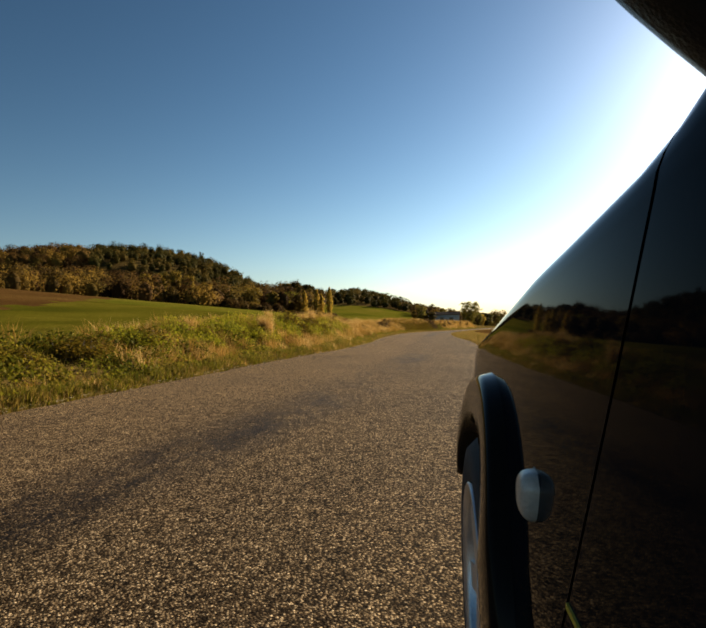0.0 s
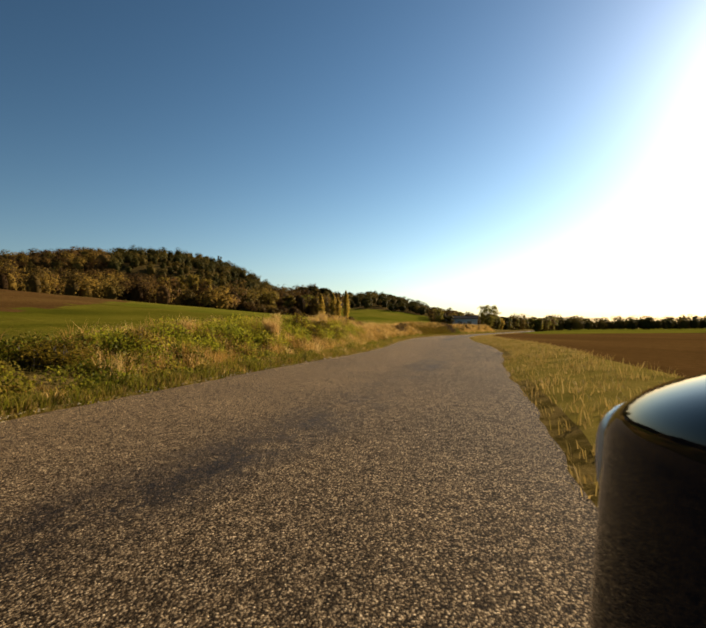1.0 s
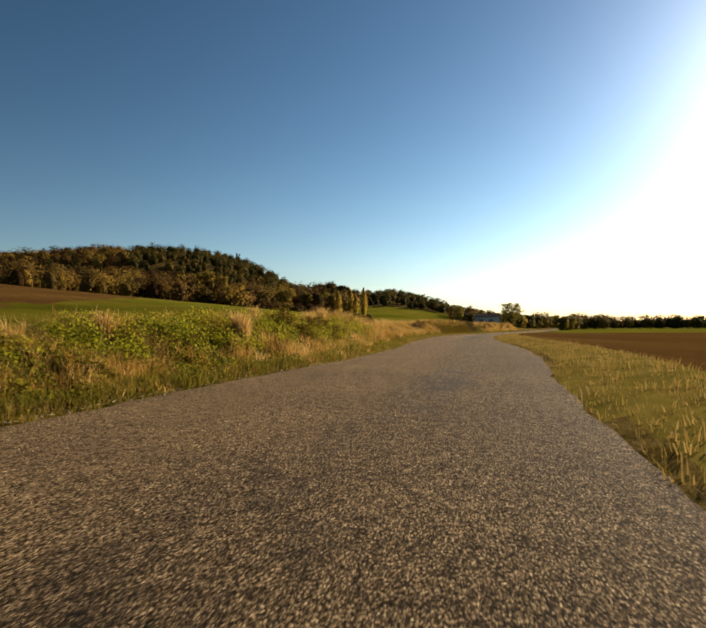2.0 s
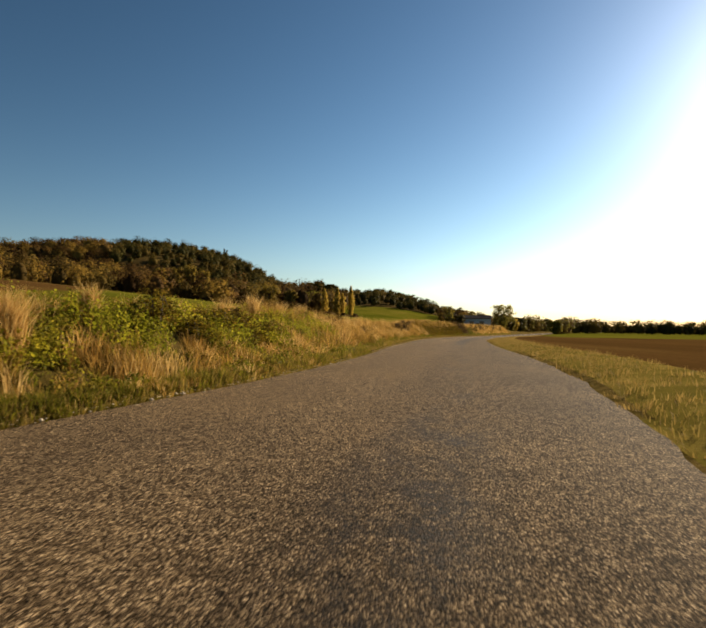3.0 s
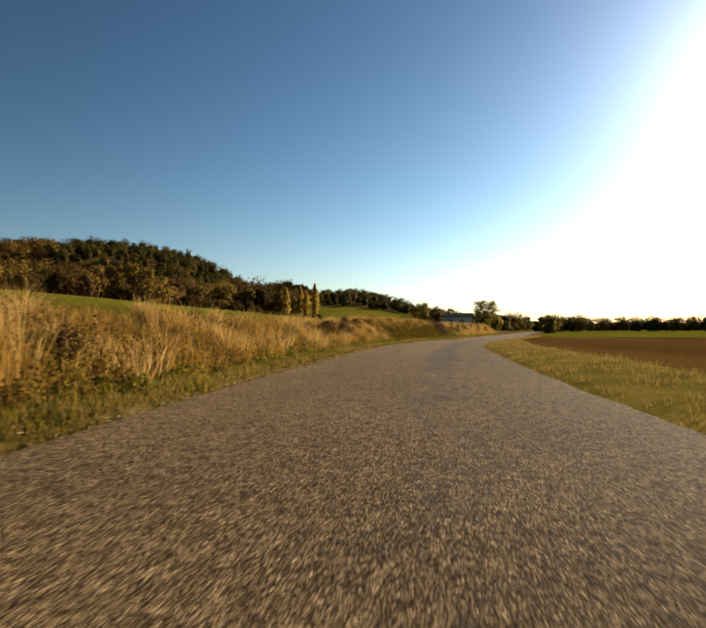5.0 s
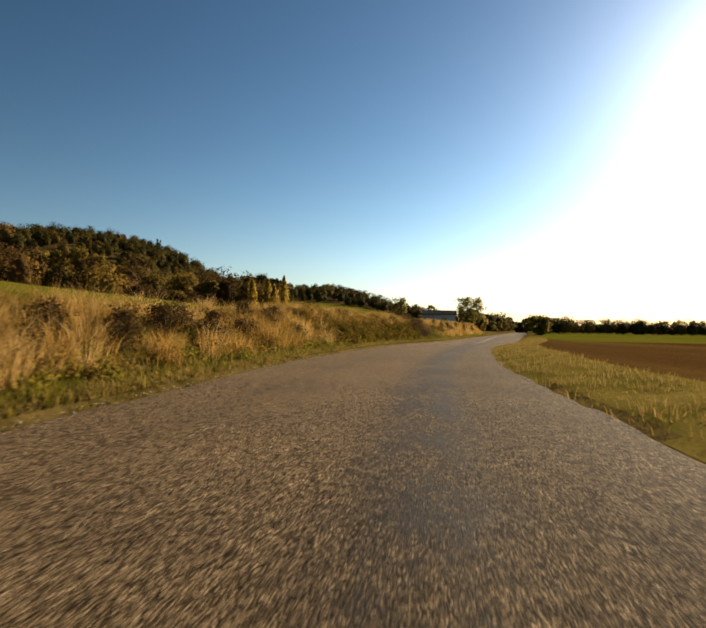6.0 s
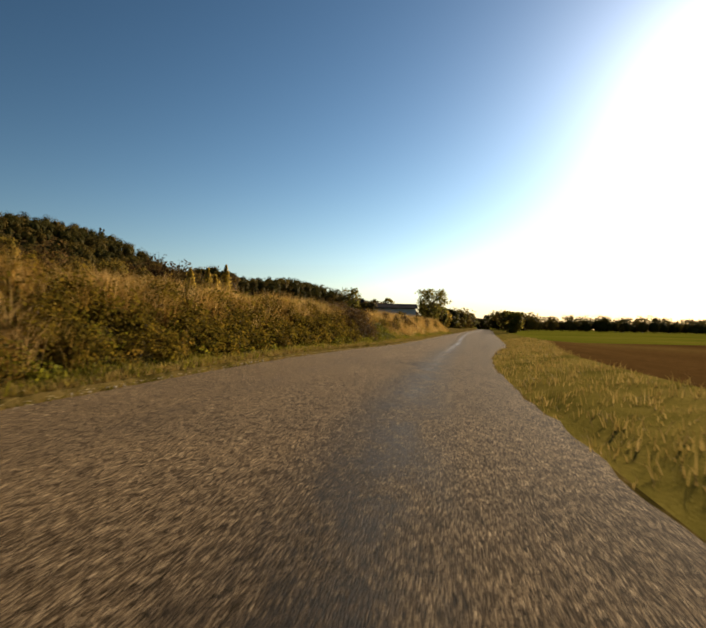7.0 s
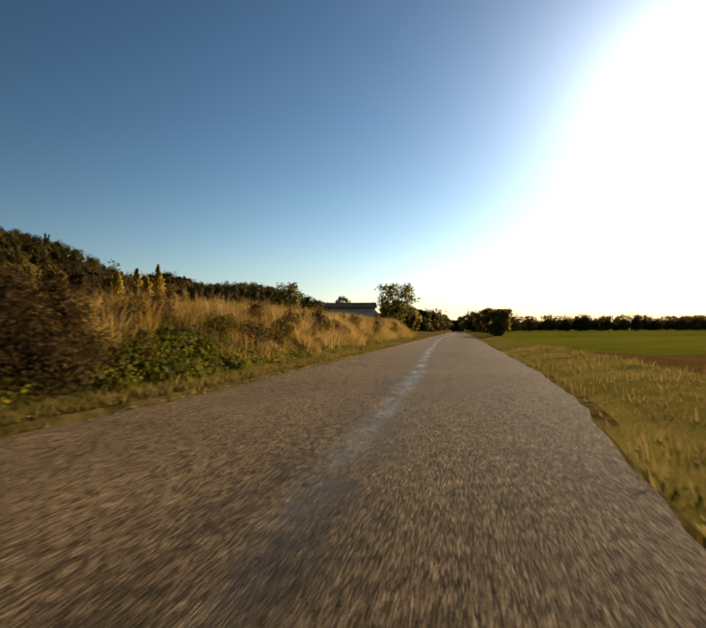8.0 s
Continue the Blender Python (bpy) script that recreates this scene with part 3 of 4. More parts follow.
GOLD = foliage("olive_gold_leaves", [(0.08, 0.062, 0.013), (0.17, 0.12, 0.02), (0.27, 0.185, 0.03), (0.13, 0.10, 0.018)], 0.3, 0.55)
for k, (px, py, ph, pw) in enumerate(((-81, 194, 10.5, 6.5), (-75, 197, 12.5, 6.0), (-69, 195, 13.0, 6.2), (-64, 196, 14.0, 5.6), (-59, 195, 12.5, 5.4), (-54, 199, 10.0, 5.0), (-47, 201, 8.5, 5.4), (-38, 204, 9.5, 8.5), (-30, 202, 8.5, 4.4))):
    tree("wood_edge_tree", px, py, ph, pw, GOLD, "tall olive-gold tree at the edge of the wood", bare=0.06, lobes=30, leaves=110, leaf=0.28, seed=200 + k, group="trees at the edge of the wood")


# ---- woods on the hill ----
def woods(name, label, material, xs, ys, hs, rng, leaves=130, leaf=0.5, core=0.7):
    """Many crowns, each of uneven lobes of leaf sprays round a shaded core."""
    clouds, tones, wide, core_tones, middles = [], [], [], [], []
    for x, y, z, h in zip(xs, ys, land(xs, ys), hs):
        first = len(clouds)
        w = h * rng.uniform(0.40, 0.58)
        wide.append(w * core)
        clouds.append(leaf_cloud((x, y, z + h * 0.40), (w, w, h * 0.42), leaves // 3, leaf, rng, 0.72, 0.3))
        for k in range(6):
            a, up = 2.4 * k + rng.uniform(-0.5, 0.5), rng.uniform(-0.1, 0.28)
            o = (w * 0.55 * math.cos(a), w * 0.55 * math.sin(a), h * up) if k else (0, 0, h * 0.26)
            s = rng.uniform(0.36, 0.60)
            clouds.append(leaf_cloud((x + o[0], y + o[1], z + h * 0.60 + o[2]), (w * s, w * s, h * 0.40 * s), leaves // 7, leaf, rng, 0.7, 0.3))
        middles += [np.array((x, y, z + h * 0.42))] * 7
        tone = float(np.clip(rng.normal(0.48, 0.24) + 0.14 * wavy(np.float64(x), np.float64(y), 25.0), 0, 1))
        core_tones.append(tone)
        tones += [np.full(len(c) * 4, tone) for c in clouds[first:]]
    v, f = quads(clouds)
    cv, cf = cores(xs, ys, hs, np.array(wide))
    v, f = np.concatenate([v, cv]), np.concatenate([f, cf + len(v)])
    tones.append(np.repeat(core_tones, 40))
    me = toned(rounded(mesh_from(name, v, f, material), clouds, middles), np.concatenate(tones))
    tagged(new(name, me), label, "woods", kind="stuff")


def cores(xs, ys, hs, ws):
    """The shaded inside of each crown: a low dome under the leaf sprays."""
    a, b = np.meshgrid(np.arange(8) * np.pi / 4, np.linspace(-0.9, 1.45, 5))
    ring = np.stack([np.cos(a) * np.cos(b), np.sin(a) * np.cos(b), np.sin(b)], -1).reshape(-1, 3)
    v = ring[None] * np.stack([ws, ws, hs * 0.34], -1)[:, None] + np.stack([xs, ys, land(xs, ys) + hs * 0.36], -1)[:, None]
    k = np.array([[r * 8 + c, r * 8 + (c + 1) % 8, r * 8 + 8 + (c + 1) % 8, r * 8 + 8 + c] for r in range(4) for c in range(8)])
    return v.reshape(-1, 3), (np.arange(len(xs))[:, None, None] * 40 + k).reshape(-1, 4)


def wood_roots(step, rng):
    xs, ys = np.meshgrid(np.arange(-420, 75, step), np.arange(140, 520, step))
    xs, ys = xs.ravel() + rng.uniform(-0.45, 0.45, xs.size) * step, ys.ravel() + rng.uniform(-0.45, 0.45, xs.size) * step
    begin = 168 + 32 * smooth(-60, 10, xs) - 18 * smooth(-60, -110, xs) + 5 * wavy(xs, ys, 9)
    keep = (ys > begin) & (ys < 465) & (xs > -0.85 * ys) & (edge_x(ys) - xs > 25)
    meadow = ((xs > -16) & (xs < 26) & (ys > 205) & (ys < 300)) | ((xs > -42) & (ys < 206))
    glade = (xs > -66) & (xs < -20) & (ys > 246) & (ys < 378) & (wavy(xs, ys, 12) > -0.45)
    return xs[keep & ~meadow & ~glade], ys[keep & ~meadow & ~glade]


xs, ys = wood_roots(7.8, rng)
dark = (ys > 300 + 170 * smooth(-0.45, -0.58, xs / ys) + 12 * wavy(xs, ys, 20)) & (xs < -60) | (xs > -40) & (ys > 290)
front = ~dark & (ys < 215 + 10 * wavy(xs, ys, 15))
brown = ~dark & ~front
woods("autumn_woods", "brown and ochre autumn wood covering the hillside", WOODS, xs[brown], ys[brown], rng.uniform(6.5, 9.5, brown.sum()) * rng.choice([0.75, 1.0, 1.15], brown.sum()) * (1 - 0.4 * smooth(-20, 15, xs[brown])), rng, 260, 0.36)
woods("edge_woods", "taller olive and ochre trees along the foot of the wood", WOODS, xs[front], ys[front], rng.uniform(8.0, 11.5, front.sum()) * rng.choice([0.7, 1.0, 1.0, 1.2], front.sum()) * (1 - 0.5 * smooth(-20, 8, xs[front])), rng, 360, 0.34, 0.42)
woods("dark_woods", "dark green oak wood on the hilltop", OAKS, xs[dark], ys[dark], rng.uniform(5.0, 7.5, dark.sum()) * rng.choice([0.7, 1.0, 1.2], dark.sum()) * np.where(xs[dark] > -40, 0.8, 1.0), rng, 170, 0.40)
xs = rng.uniform(-54, -6, 150)
ys = 172 + 10 * smooth(-50, 0, xs) + rng.uniform(0, 22, 150)
woods("field_edge_bushes", "olive and brown bushes at the far edge of the field", WOODS, xs, ys, rng.uniform(2.2, 4.6, 150) * np.where(np.abs(xs + 14) < 11, 0.5, 1.0), rng, 300, 0.26, 0.4)
xs = rng.uniform(62, 260, 270)
ys = 238 + 0.1 * xs + rng.uniform(-14, 14, 270) + 40 * (xs > 90) + 170 * (rng.uniform(0, 1, 270) < 0.25) * (xs > 90)
ok = np.abs(edge_x(ys) + WIDTH / 2 - xs) > 4.5
woods("valley_trees", "line of trees across the valley floor", OAKS, xs[ok], ys[ok], rng.uniform(4, 7.5, ok.sum()), rng, 260, 0.3)


# ---- house, trees and hedges along the road ahead ----
PLASTER = plain("grey_white_plaster", (0.36, 0.37, 0.39), 0.9, spread=0.12, scale=1.5)
TILES = plain("dark_roof_tiles", (0.042, 0.040, 0.040), 0.95, spread=0.3, scale=3)
TILES.node_tree.nodes["Principled BSDF"].inputs["Specular IOR Level"].default_value = 0.0
WOODWORK = plain("weathered_wood", (0.16, 0.12, 0.09), 0.8, spread=0.3, scale=6)
PANE = plain("dark_window_glass", (0.03, 0.035, 0.04), 0.08, spread=0.1)


def box(bm, x0, x1, y0, y1, z0, z1):
    v = [bm.verts.new((x, y, z)) for z in (z0, z1) for x, y in ((x0, y0), (x1, y0), (x1, y1), (x0, y1))]
    for f in ((3, 2, 1, 0), (4, 5, 6, 7), (0, 1, 5, 4), (1, 2, 6, 5), (2, 3, 7, 6), (3, 0, 4, 7)):
        bm.faces.new([v[k] for k in f])


def house(x, y, turn):
    """A long low farm building with a shallow tiled roof and a chimney."""
    ob = thing("farm_building", pose(x, y, float(land(x, y)) - 0.1, 0, 0, turn), "low pale farm building with a dark tiled roof", "house")
    W, D, H, R = 4.7, 3.4, 2.95, 3.6
    bm = bmesh.new()
    box(bm, -W, W, -D, -D + 0.3, 0, H)
    box(bm, -W, W, D - 0.3, D, 0, H)
    for s in (-1, 1):
        a, b = sorted((s * W, s * (W - 0.3)))
        box(bm, a, b, -D + 0.3, D - 0.3, 0, H)
        tri = [bm.verts.new(p) for q in (a, b) for p in ((q, -D + 0.3, H), (q, D - 0.3, H), (q, 0, R - 0.08))]
        bm.faces.new(tri[:3]), bm.faces.new(tri[3:][::-1])
        for i, j in ((0, 1), (1, 2), (2, 0)):
            bm.faces.new((tri[i], tri[i + 3], tri[j + 3], tri[j]))
    part("wall", bm, PLASTER, ob)
    for s in (-1, 1):
        bm = bmesh.new()
        lo, hi = (s * (D + 0.4), H - 0.12), (0, R)
        v = [bm.verts.new((px, py, pz + t)) for t in (0, 0.12) for px, (py, pz) in ((-W - 0.3, lo), (W + 0.3, lo), (W + 0.3, hi), (-W - 0.3, hi))]
        for f in ((3, 2, 1, 0), (4, 5, 6, 7), (0, 1, 5, 4), (1, 2, 6, 5), (2, 3, 7, 6), (3, 0, 4, 7)):
            bm.faces.new([v[k] for k in f])
        bmesh.ops.recalc_face_normals(bm, faces=bm.faces)
        part("roof", bm, TILES, ob)
    bm = bmesh.new()
    box(bm, -W + 0.5, -W + 1.0, -0.3, 0.3, R - 0.3, R + 0.75)
    box(bm, -W + 0.42, -W + 1.08, -0.38, 0.38, R + 0.75, R + 0.85)
    part("chimney", bm, TILES, ob, "dark brick chimney")
    for wx in (-2.2, 0.2, 2.6):
        bm = bmesh.new()
        for a in (-0.55, 0.49):
            box(bm, wx + a, wx + a + 0.06, -D - 0.03, -D - 0.004, 1.0, 2.2)
        for z in (1.0, 2.14):
            box(bm, wx - 0.49, wx + 0.49, -D - 0.03, -D - 0.004, z, z + 0.06)
        w = part("window", bm, WOODWORK, ob)
        bm = bmesh.new()
        box(bm, wx - 0.49, wx + 0.49, -D - 0.015, -D - 0.005, 1.06, 2.14)
        part("pane", bm, PANE, w)
    return ob


house(24.1, 148.5, -9)
tree("roadside_tree", 32.9, 153, 6.7, 6.4, TREE, "broad olive-green tree beside the farm building", bare=0.16, lobes=34, leaves=100, leaf=0.16, seed=3)
tree("small_tree", 17.6, 140, 5.0, 3.0, TREE, "small rounded tree near the farm building", lobes=20, leaves=60, leaf=0.15, seed=4)
tree("garden_tree", 25.6, 156, 4.9, 2.4, TREE, "thin tree rising behind the farm roof", lobes=22, leaves=70, leaf=0.13, seed=5)
tree("dark_bush", 19.9, 142.5, 3.1, 4.6, OAKS, "dense dark bush against the farm building", "bush", bare=0.08, lobes=14, leaves=300, leaf=0.15, seed=6)
for k, (y, off, h, w, m) in enumerate(((158, 6.8, 4.4, 3.4, TREE), (162, 6.2, 4.0, 3.6, WOODS), (166, 5.4, 4.3, 3.4, TREE), (171, 5.0, 3.7, 3.8, POPLAR), (177, 4.4, 4.2, 3.8, OAKS), (184, 4.0, 4.0, 4.0, TREE), (192, 3.6, 4.4, 4.2, OAKS), (201, 3.3, 4.0, 4.2, TREE), (212, 3.1, 4.5, 4.6, OAKS), (224, 3.0, 4.1, 4.8, WOODS), (238, 2.9, 4.4, 5.0, TREE), (255, 2.8, 4.3, 5.4, OAKS), (275, 2.8, 4.8, 6, OAKS), (300, 3, 4.6, 6.5, TREE), (335, 3.5, 5, 7, OAKS))):
    tree("hedgerow_tree", float(edge_x(y)) - off, y, h, w, m, "bushy hedgerow tree in autumn leaf along the road", bare=0.08, lobes=26, leaves=120, leaf=0.20, seed=60 + k, group="hedgerow along the road")
for k, (y, off, h, w) in enumerate(((139, 2.8, 3.2, 3.8), (150, 3.4, 3.6, 4.4), (166, 3.5, 4.0, 4.4), (186, 3.6, 4.4, 5.0), (212, 4.0, 5.0, 5.6), (240, 4, 5.4, 6), (272, 4, 6, 7), (310, 4.5, 7, 8), (355, 5, 8, 9))):
    tree("verge_bush", float(edge_x(y)) + WIDTH + off, y, h, w, TREE if k % 2 == 0 else WOODS, "loose olive bush at the edge of the road", "bush", bare=0.06, lobes=26, leaves=120, leaf=0.17, seed=80 + k, group="bushes beside the road")


for k, off in enumerate((-7, -3.5, 0, 3, 6, 9.5, 13)):
    tree("bend_tree", float(edge_x(322)) + off, 322 + 3 * math.sin(2.1 * k), 6.0 + 1.2 * math.sin(1.9 * k), 5.5, OAKS if k % 3 else TREE, "bushy tree standing beyond the bend of the road", bare=0.03, lobes=20, leaves=110, leaf=0.26, seed=180 + k, group="trees beyond the bend")
for k, (x, y, h) in enumerate(((-123, 442, 9.5), (-116, 438, 7), (-104, 420, 6.5), (-97, 396, 7), (-90, 392, 5.5), (-76, 388, 6))):
    tree("ridge_tree", x, y, h, h * 0.45, OAKS, "dark tree standing up on the hill skyline", bare=0.1, lobes=10, leaves=60, leaf=0.4, seed=120 + k, group="trees on the skyline")
for k in range(11):
    tree("knoll_tree", -49 + 2.1 * k, 380 + 5 * math.sin(2.3 * k), 5.2 + 0.9 * math.sin(1.7 * k), 7.5, OAKS, "dark rounded tree of a clump on the knoll", bare=0.0, lobes=18, leaves=70, leaf=0.42, seed=140 + k, group="clump on the knoll")


# ---- bushes on the bank ----
def bramble(material, label, seed, name):
    """A mound of leafy arching stems, about a metre wide and high."""
    r = np.random.default_rng(seed)
    ob = thing(name, pose(0, 0, -50), label, "bush", "bushes on the bank")
    bm = bmesh.new()
    tips = []
    for k in range(16):
        a, reach, h = 2.4 * k + r.uniform(-0.4, 0.4), r.uniform(0.15, 0.5), r.uniform(0.45, 1.0)
        mid, tip = (reach * 0.5 * math.cos(a), reach * 0.5 * math.sin(a), h), (reach * math.cos(a), reach * math.sin(a), h * r.uniform(0.45, 0.9))
        limb(bm, (0.1 * math.cos(a), 0.1 * math.sin(a), -0.1), mid, 0.009, 0.006, 3)
        limb(bm, mid, tip, 0.006, 0.003, 3)
        tips += [mid, tip]
    part("stem", bm, BARK, ob)
    v, f = quads([leaf_cloud(p, (0.26, 0.26, 0.22), 28, 0.038, r, 0.1, 1.2) for p in tips] + [leaf_cloud((0, 0, 0.3), (0.45, 0.45, 0.3), 200, 0.038, r, 0.3, 1.0)])
    child("foliage", mesh_from("foliage", v, f, material), ob)
    return ob


def plant(kind, y, d, size, tall, turn):
    x = float(edge_x(y)) - d
    ob = copy_thing(kind, pose(x, y, float(land(x, y)) - 0.03, 0, 0, turn))
    ob.scale = (size, size, size * tall)


makers = [bramble(BRAMBLE, "dark green bramble bush on the grassy bank", s, "bramble_bush") for s in (11, 12, 13)]
russets = [bramble(RUSSET, "russet autumn shrub among the dry grass", s, "russet_shrub") for s in (14, 15)]
pick = random.Random(5)
for lo, hi, n, d0, d1, s0, s1, t0, t1 in ((5, 12, 8, 1.5, 2.5, 0.5, 0.9, 0.45, 0.6), (12, 20, 5, 1.0, 2.2, 0.4, 0.7, 0.5, 0.7), (20.5, 26, 9, 0.9, 2.2, 0.5, 0.9, 0.5, 0.8), (28, 56, 12, 1.2, 2.6, 0.45, 0.7, 0.4, 0.6), (66, 83, 38, 0.9, 2.3, 0.5, 0.9, 0.5, 0.75), (82, 84, 3, 1.2, 2.0, 0.7, 0.9, 0.6, 0.8), (86.5, 100, 10, 1.2, 2.4, 0.5, 0.8, 0.6, 0.9), (100, 128, 9, 1.0, 2.6, 0.6, 0.9, 0.7, 0.9)):
    for k in range(n):
        plant(makers[k % 3], lo + (hi - lo) * (k + pick.random()) / n, pick.uniform(d0, d1), pick.uniform(s0, s1), pick.uniform(t0, t1), pick.uniform(0, 360))
for lo, hi, n, s0, s1 in ((24, 50, 9, 0.4, 0.7), (52, 65, 14, 0.5, 0.85), (84.0, 86.2, 7, 0.75, 1.0), (88, 120, 14, 0.5, 0.9)):
    for k in range(n):
        plant(russets[k % 2], lo + (hi - lo) * (k + pick.random()) / n, pick.uniform(1.2, 2.3), pick.uniform(s0, s1), pick.uniform(0.7, 1.0), pick.uniform(0, 360))
for ob in makers + russets:
    for o in (*ob.children_recursive, ob):
        bpy.data.objects.remove(o)


# ---- plumes of tall grass on the crest ----
def plume(y, d, height, n, seed):
    r = np.random.default_rng(seed)
    x = float(edge_x(y)) - d
    a, s = r.uniform(0, 2 * np.pi, n), r.uniform(0, 0.22, n) * height
    px, py = x + s * np.cos(a), y + s * np.sin(a)
    v, f = blades(px, py, height * r.uniform(0.55, 1.1, n), r.uniform(0.006, 0.014, n), r.uniform(0.1, 0.5, n), r)
    tagged(new("grass_plume", toned(mesh_from("grass_plume", v, f, TAN), r.uniform(0.5, 0.85, len(v)))), "tall feathery plume of tan dry grass", "grass", "plumes on the bank")


plume(17.9, 1.45, 0.85, 900, 1)
for k, (y, d, h) in enumerate(((14.6, 2.2, 0.7), (20.2, 2.3, 0.8), (24.4, 2.2, 0.9), (26.5, 2.4, 1.0), (28.0, 2.2, 0.9), (31, 2.4, 0.9), (41.8, 2.0, 1.0), (45.5, 2.2, 0.9), (60, 2.4, 0.9), (66.8, 2.2, 1.0), (71, 2.4, 0.9))):
    plume(y, d, h * 0.8, 260, 20 + k)

# ---- loose stones along the broken road edge ----
STONE = plain("pale_road_stone", (0.34, 0.29, 0.22), 0.9, spread=0.3, scale=20)
n = 900
y = rng.uniform(2, 110, n)
x = edge_x(y) + rng.normal(-0.02, 0.10, n)
s = rng.uniform(0.006, 0.018, n) * rng.choice([0.7, 1.0, 1.3, 1.8], n)
corner = np.array([(1, 0, 0), (-1, 0, 0), (0, 1, 0), (0, -1, 0), (0, 0, 0.7), (0, 0, -0.7)], float)
v = (corner[None] * rng.uniform(0.6, 1.2, (n, 6, 1)) * s[:, None, None]) + np.stack([x, y, land(x, y) * 0 + 0.006], -1)[:, None]
f = np.array([(0, 2, 4), (2, 1, 4), (1, 3, 4), (3, 0, 4), (2, 0, 5), (1, 2, 5), (3, 1, 5), (0, 3, 5)])
tagged(new("edge_stones", mesh_from("edge_stones", v, (np.arange(n)[:, None, None] * 6 + f).reshape(-1, 3), STONE)), "small pale loose stones along the road edge", "stones", kind="stuff")

# ---- straw and dead stalks blown along the road edge ----
n = 1500
y = rng.uniform(2, 112, n)
x = edge_x(y) + rng.normal(0.0, 0.11, n)
a, s = rng.uniform(0, np.pi, n), rng.uniform(0.015, 0.05, n)
stalk = corner[None] * np.stack([s, 0.08 * s, 0.10 * s], -1)[:, None]
turned = np.stack([stalk[..., 0] * np.cos(a)[:, None] - stalk[..., 1] * np.sin(a)[:, None], stalk[..., 0] * np.sin(a)[:, None] + stalk[..., 1] * np.cos(a)[:, None], stalk[..., 2] + 0.4 * stalk[..., 0] * rng.uniform(-0.5, 0.5, n)[:, None]], -1)
v = turned + np.stack([x, y, np.maximum(land(x, y), 0) + 0.02], -1)[:, None]
tagged(new("edge_straw", mesh_from("edge_straw", v, (np.arange(n)[:, None, None] * 6 + f).reshape(-1, 3), plain("pale_straw", (0.55, 0.45, 0.26), 0.8, spread=0.3, scale=30))), "pale dry straw and stalks lying along the road edge", "straw", kind="stuff")

# ---- car ----
PAINT = plain("black_car_paint", (0.006, 0.006, 0.008), 0.03, spread=0.15, scale=3)
PLASTIC = plain("black_plastic_trim", (0.012, 0.012, 0.013), 0.32, spread=0.2, scale=20)
GLOSS = plain("glossy_black_trim", (0.008, 0.007, 0.006), 0.08, spread=0.2, scale=8)
RUBBER = plain("tyre_rubber", (0.016, 0.016, 0.017), 0.8, spread=0.3, scale=20)
for gloss, ior in ((PAINT, 1.07), (GLOSS, 1.10)):
    gloss.node_tree.nodes["Principled BSDF"].inputs["IOR"].default_value = ior
    for link in list(gloss.node_tree.links):
        if link.to_socket.name == "Normal":
            gloss.node_tree.links.remove(link)
PLASTIC.node_tree.nodes["Principled BSDF"].inputs["Specular IOR Level"].default_value = 0.06
ALLOY = plain("scuffed_silver_alloy", (0.55, 0.56, 0.58), 0.35, 0.8, spread=0.15, scale=10)
LENS = plain("grey_lamp_lens", (0.40, 0.37, 0.32), 0.25, spread=0.15, scale=15, coat=0.3)
RED = plain("red_lamp_lens", (0.35, 0.02, 0.015), 0.15, spread=0.15, coat=1.0)
YELLOW = plain("yellow_sticker", (0.55, 0.38, 0.02), 0.5, spread=0.1)

SIDE, HALF = 0.13, 0.81  # the flank stands 0.13 m to the right of the lens; half the car's width
car = thing("car", pose(0, 0, 0, 0, 0, -8), "black small off-road car on the country road", "car")
HOOD_Y = [-2.2, 0.30, 0.40, 0.50, 0.62, 0.78, 1.0, 1.35, 1.8, 2.2]
HOOD_Z = [1.05, 1.05, 1.039, 1.027, 1.012, 0.994, 0.958, 0.904, 0.846, 0.77]
TOP_Y = [-2.0, -1.9, -1.6, -0.9, -0.35, -0.2, 0.34, 0.40, 0.50, 0.62, 0.78, 1.0, 1.35, 1.8, 2.1]
TOP_Z = [1.05, 1.25, 1.62, 1.68, 1.67, 1.62, 1.10, 1.07, 1.057, 1.043, 1.025, 0.992, 0.938, 0.879, 0.75]


def flank(z):
    over = max(0.0, z - 0.85)
    return HALF + 0.10 * (0.85 - min(max(z, 0.6), 0.85)) - 0.095 * over


def shell(y, k):
    """A point of the left half of the body: k from 0 at the sill to 1 at the middle of the roof."""
    belt = np.interp(y, HOOD_Y, HOOD_Z) - 0.06
    top = np.interp(y, TOP_Y, TOP_Z)
    plan = 1 - 0.22 * np.clip((y - 1.45) / 0.7, 0, 1) ** 2.5 - 0.12 * np.clip((-1.3 - y) / 0.7, 0, 1) ** 2
    low = 0.30
    if k < 0.5:
        z = low + (belt - low) * k / 0.5
        w = flank(z)
    else:
        a = (k - 0.5) / 0.5 * math.pi / 2
        z = belt + (top - belt) * math.sin(a) ** 0.85
        w = flank(belt) * math.cos(a) ** 0.35 if k < 1 else 0.0
    return w * plan, z


def gap_shift(y, z):
    """The front door's shut line leans forward towards the sill."""
    return -0.37 * (min(max(z, 0.45), 1.02) - 0.75) * math.exp(-(((y - 0.45) / 0.22) ** 2))


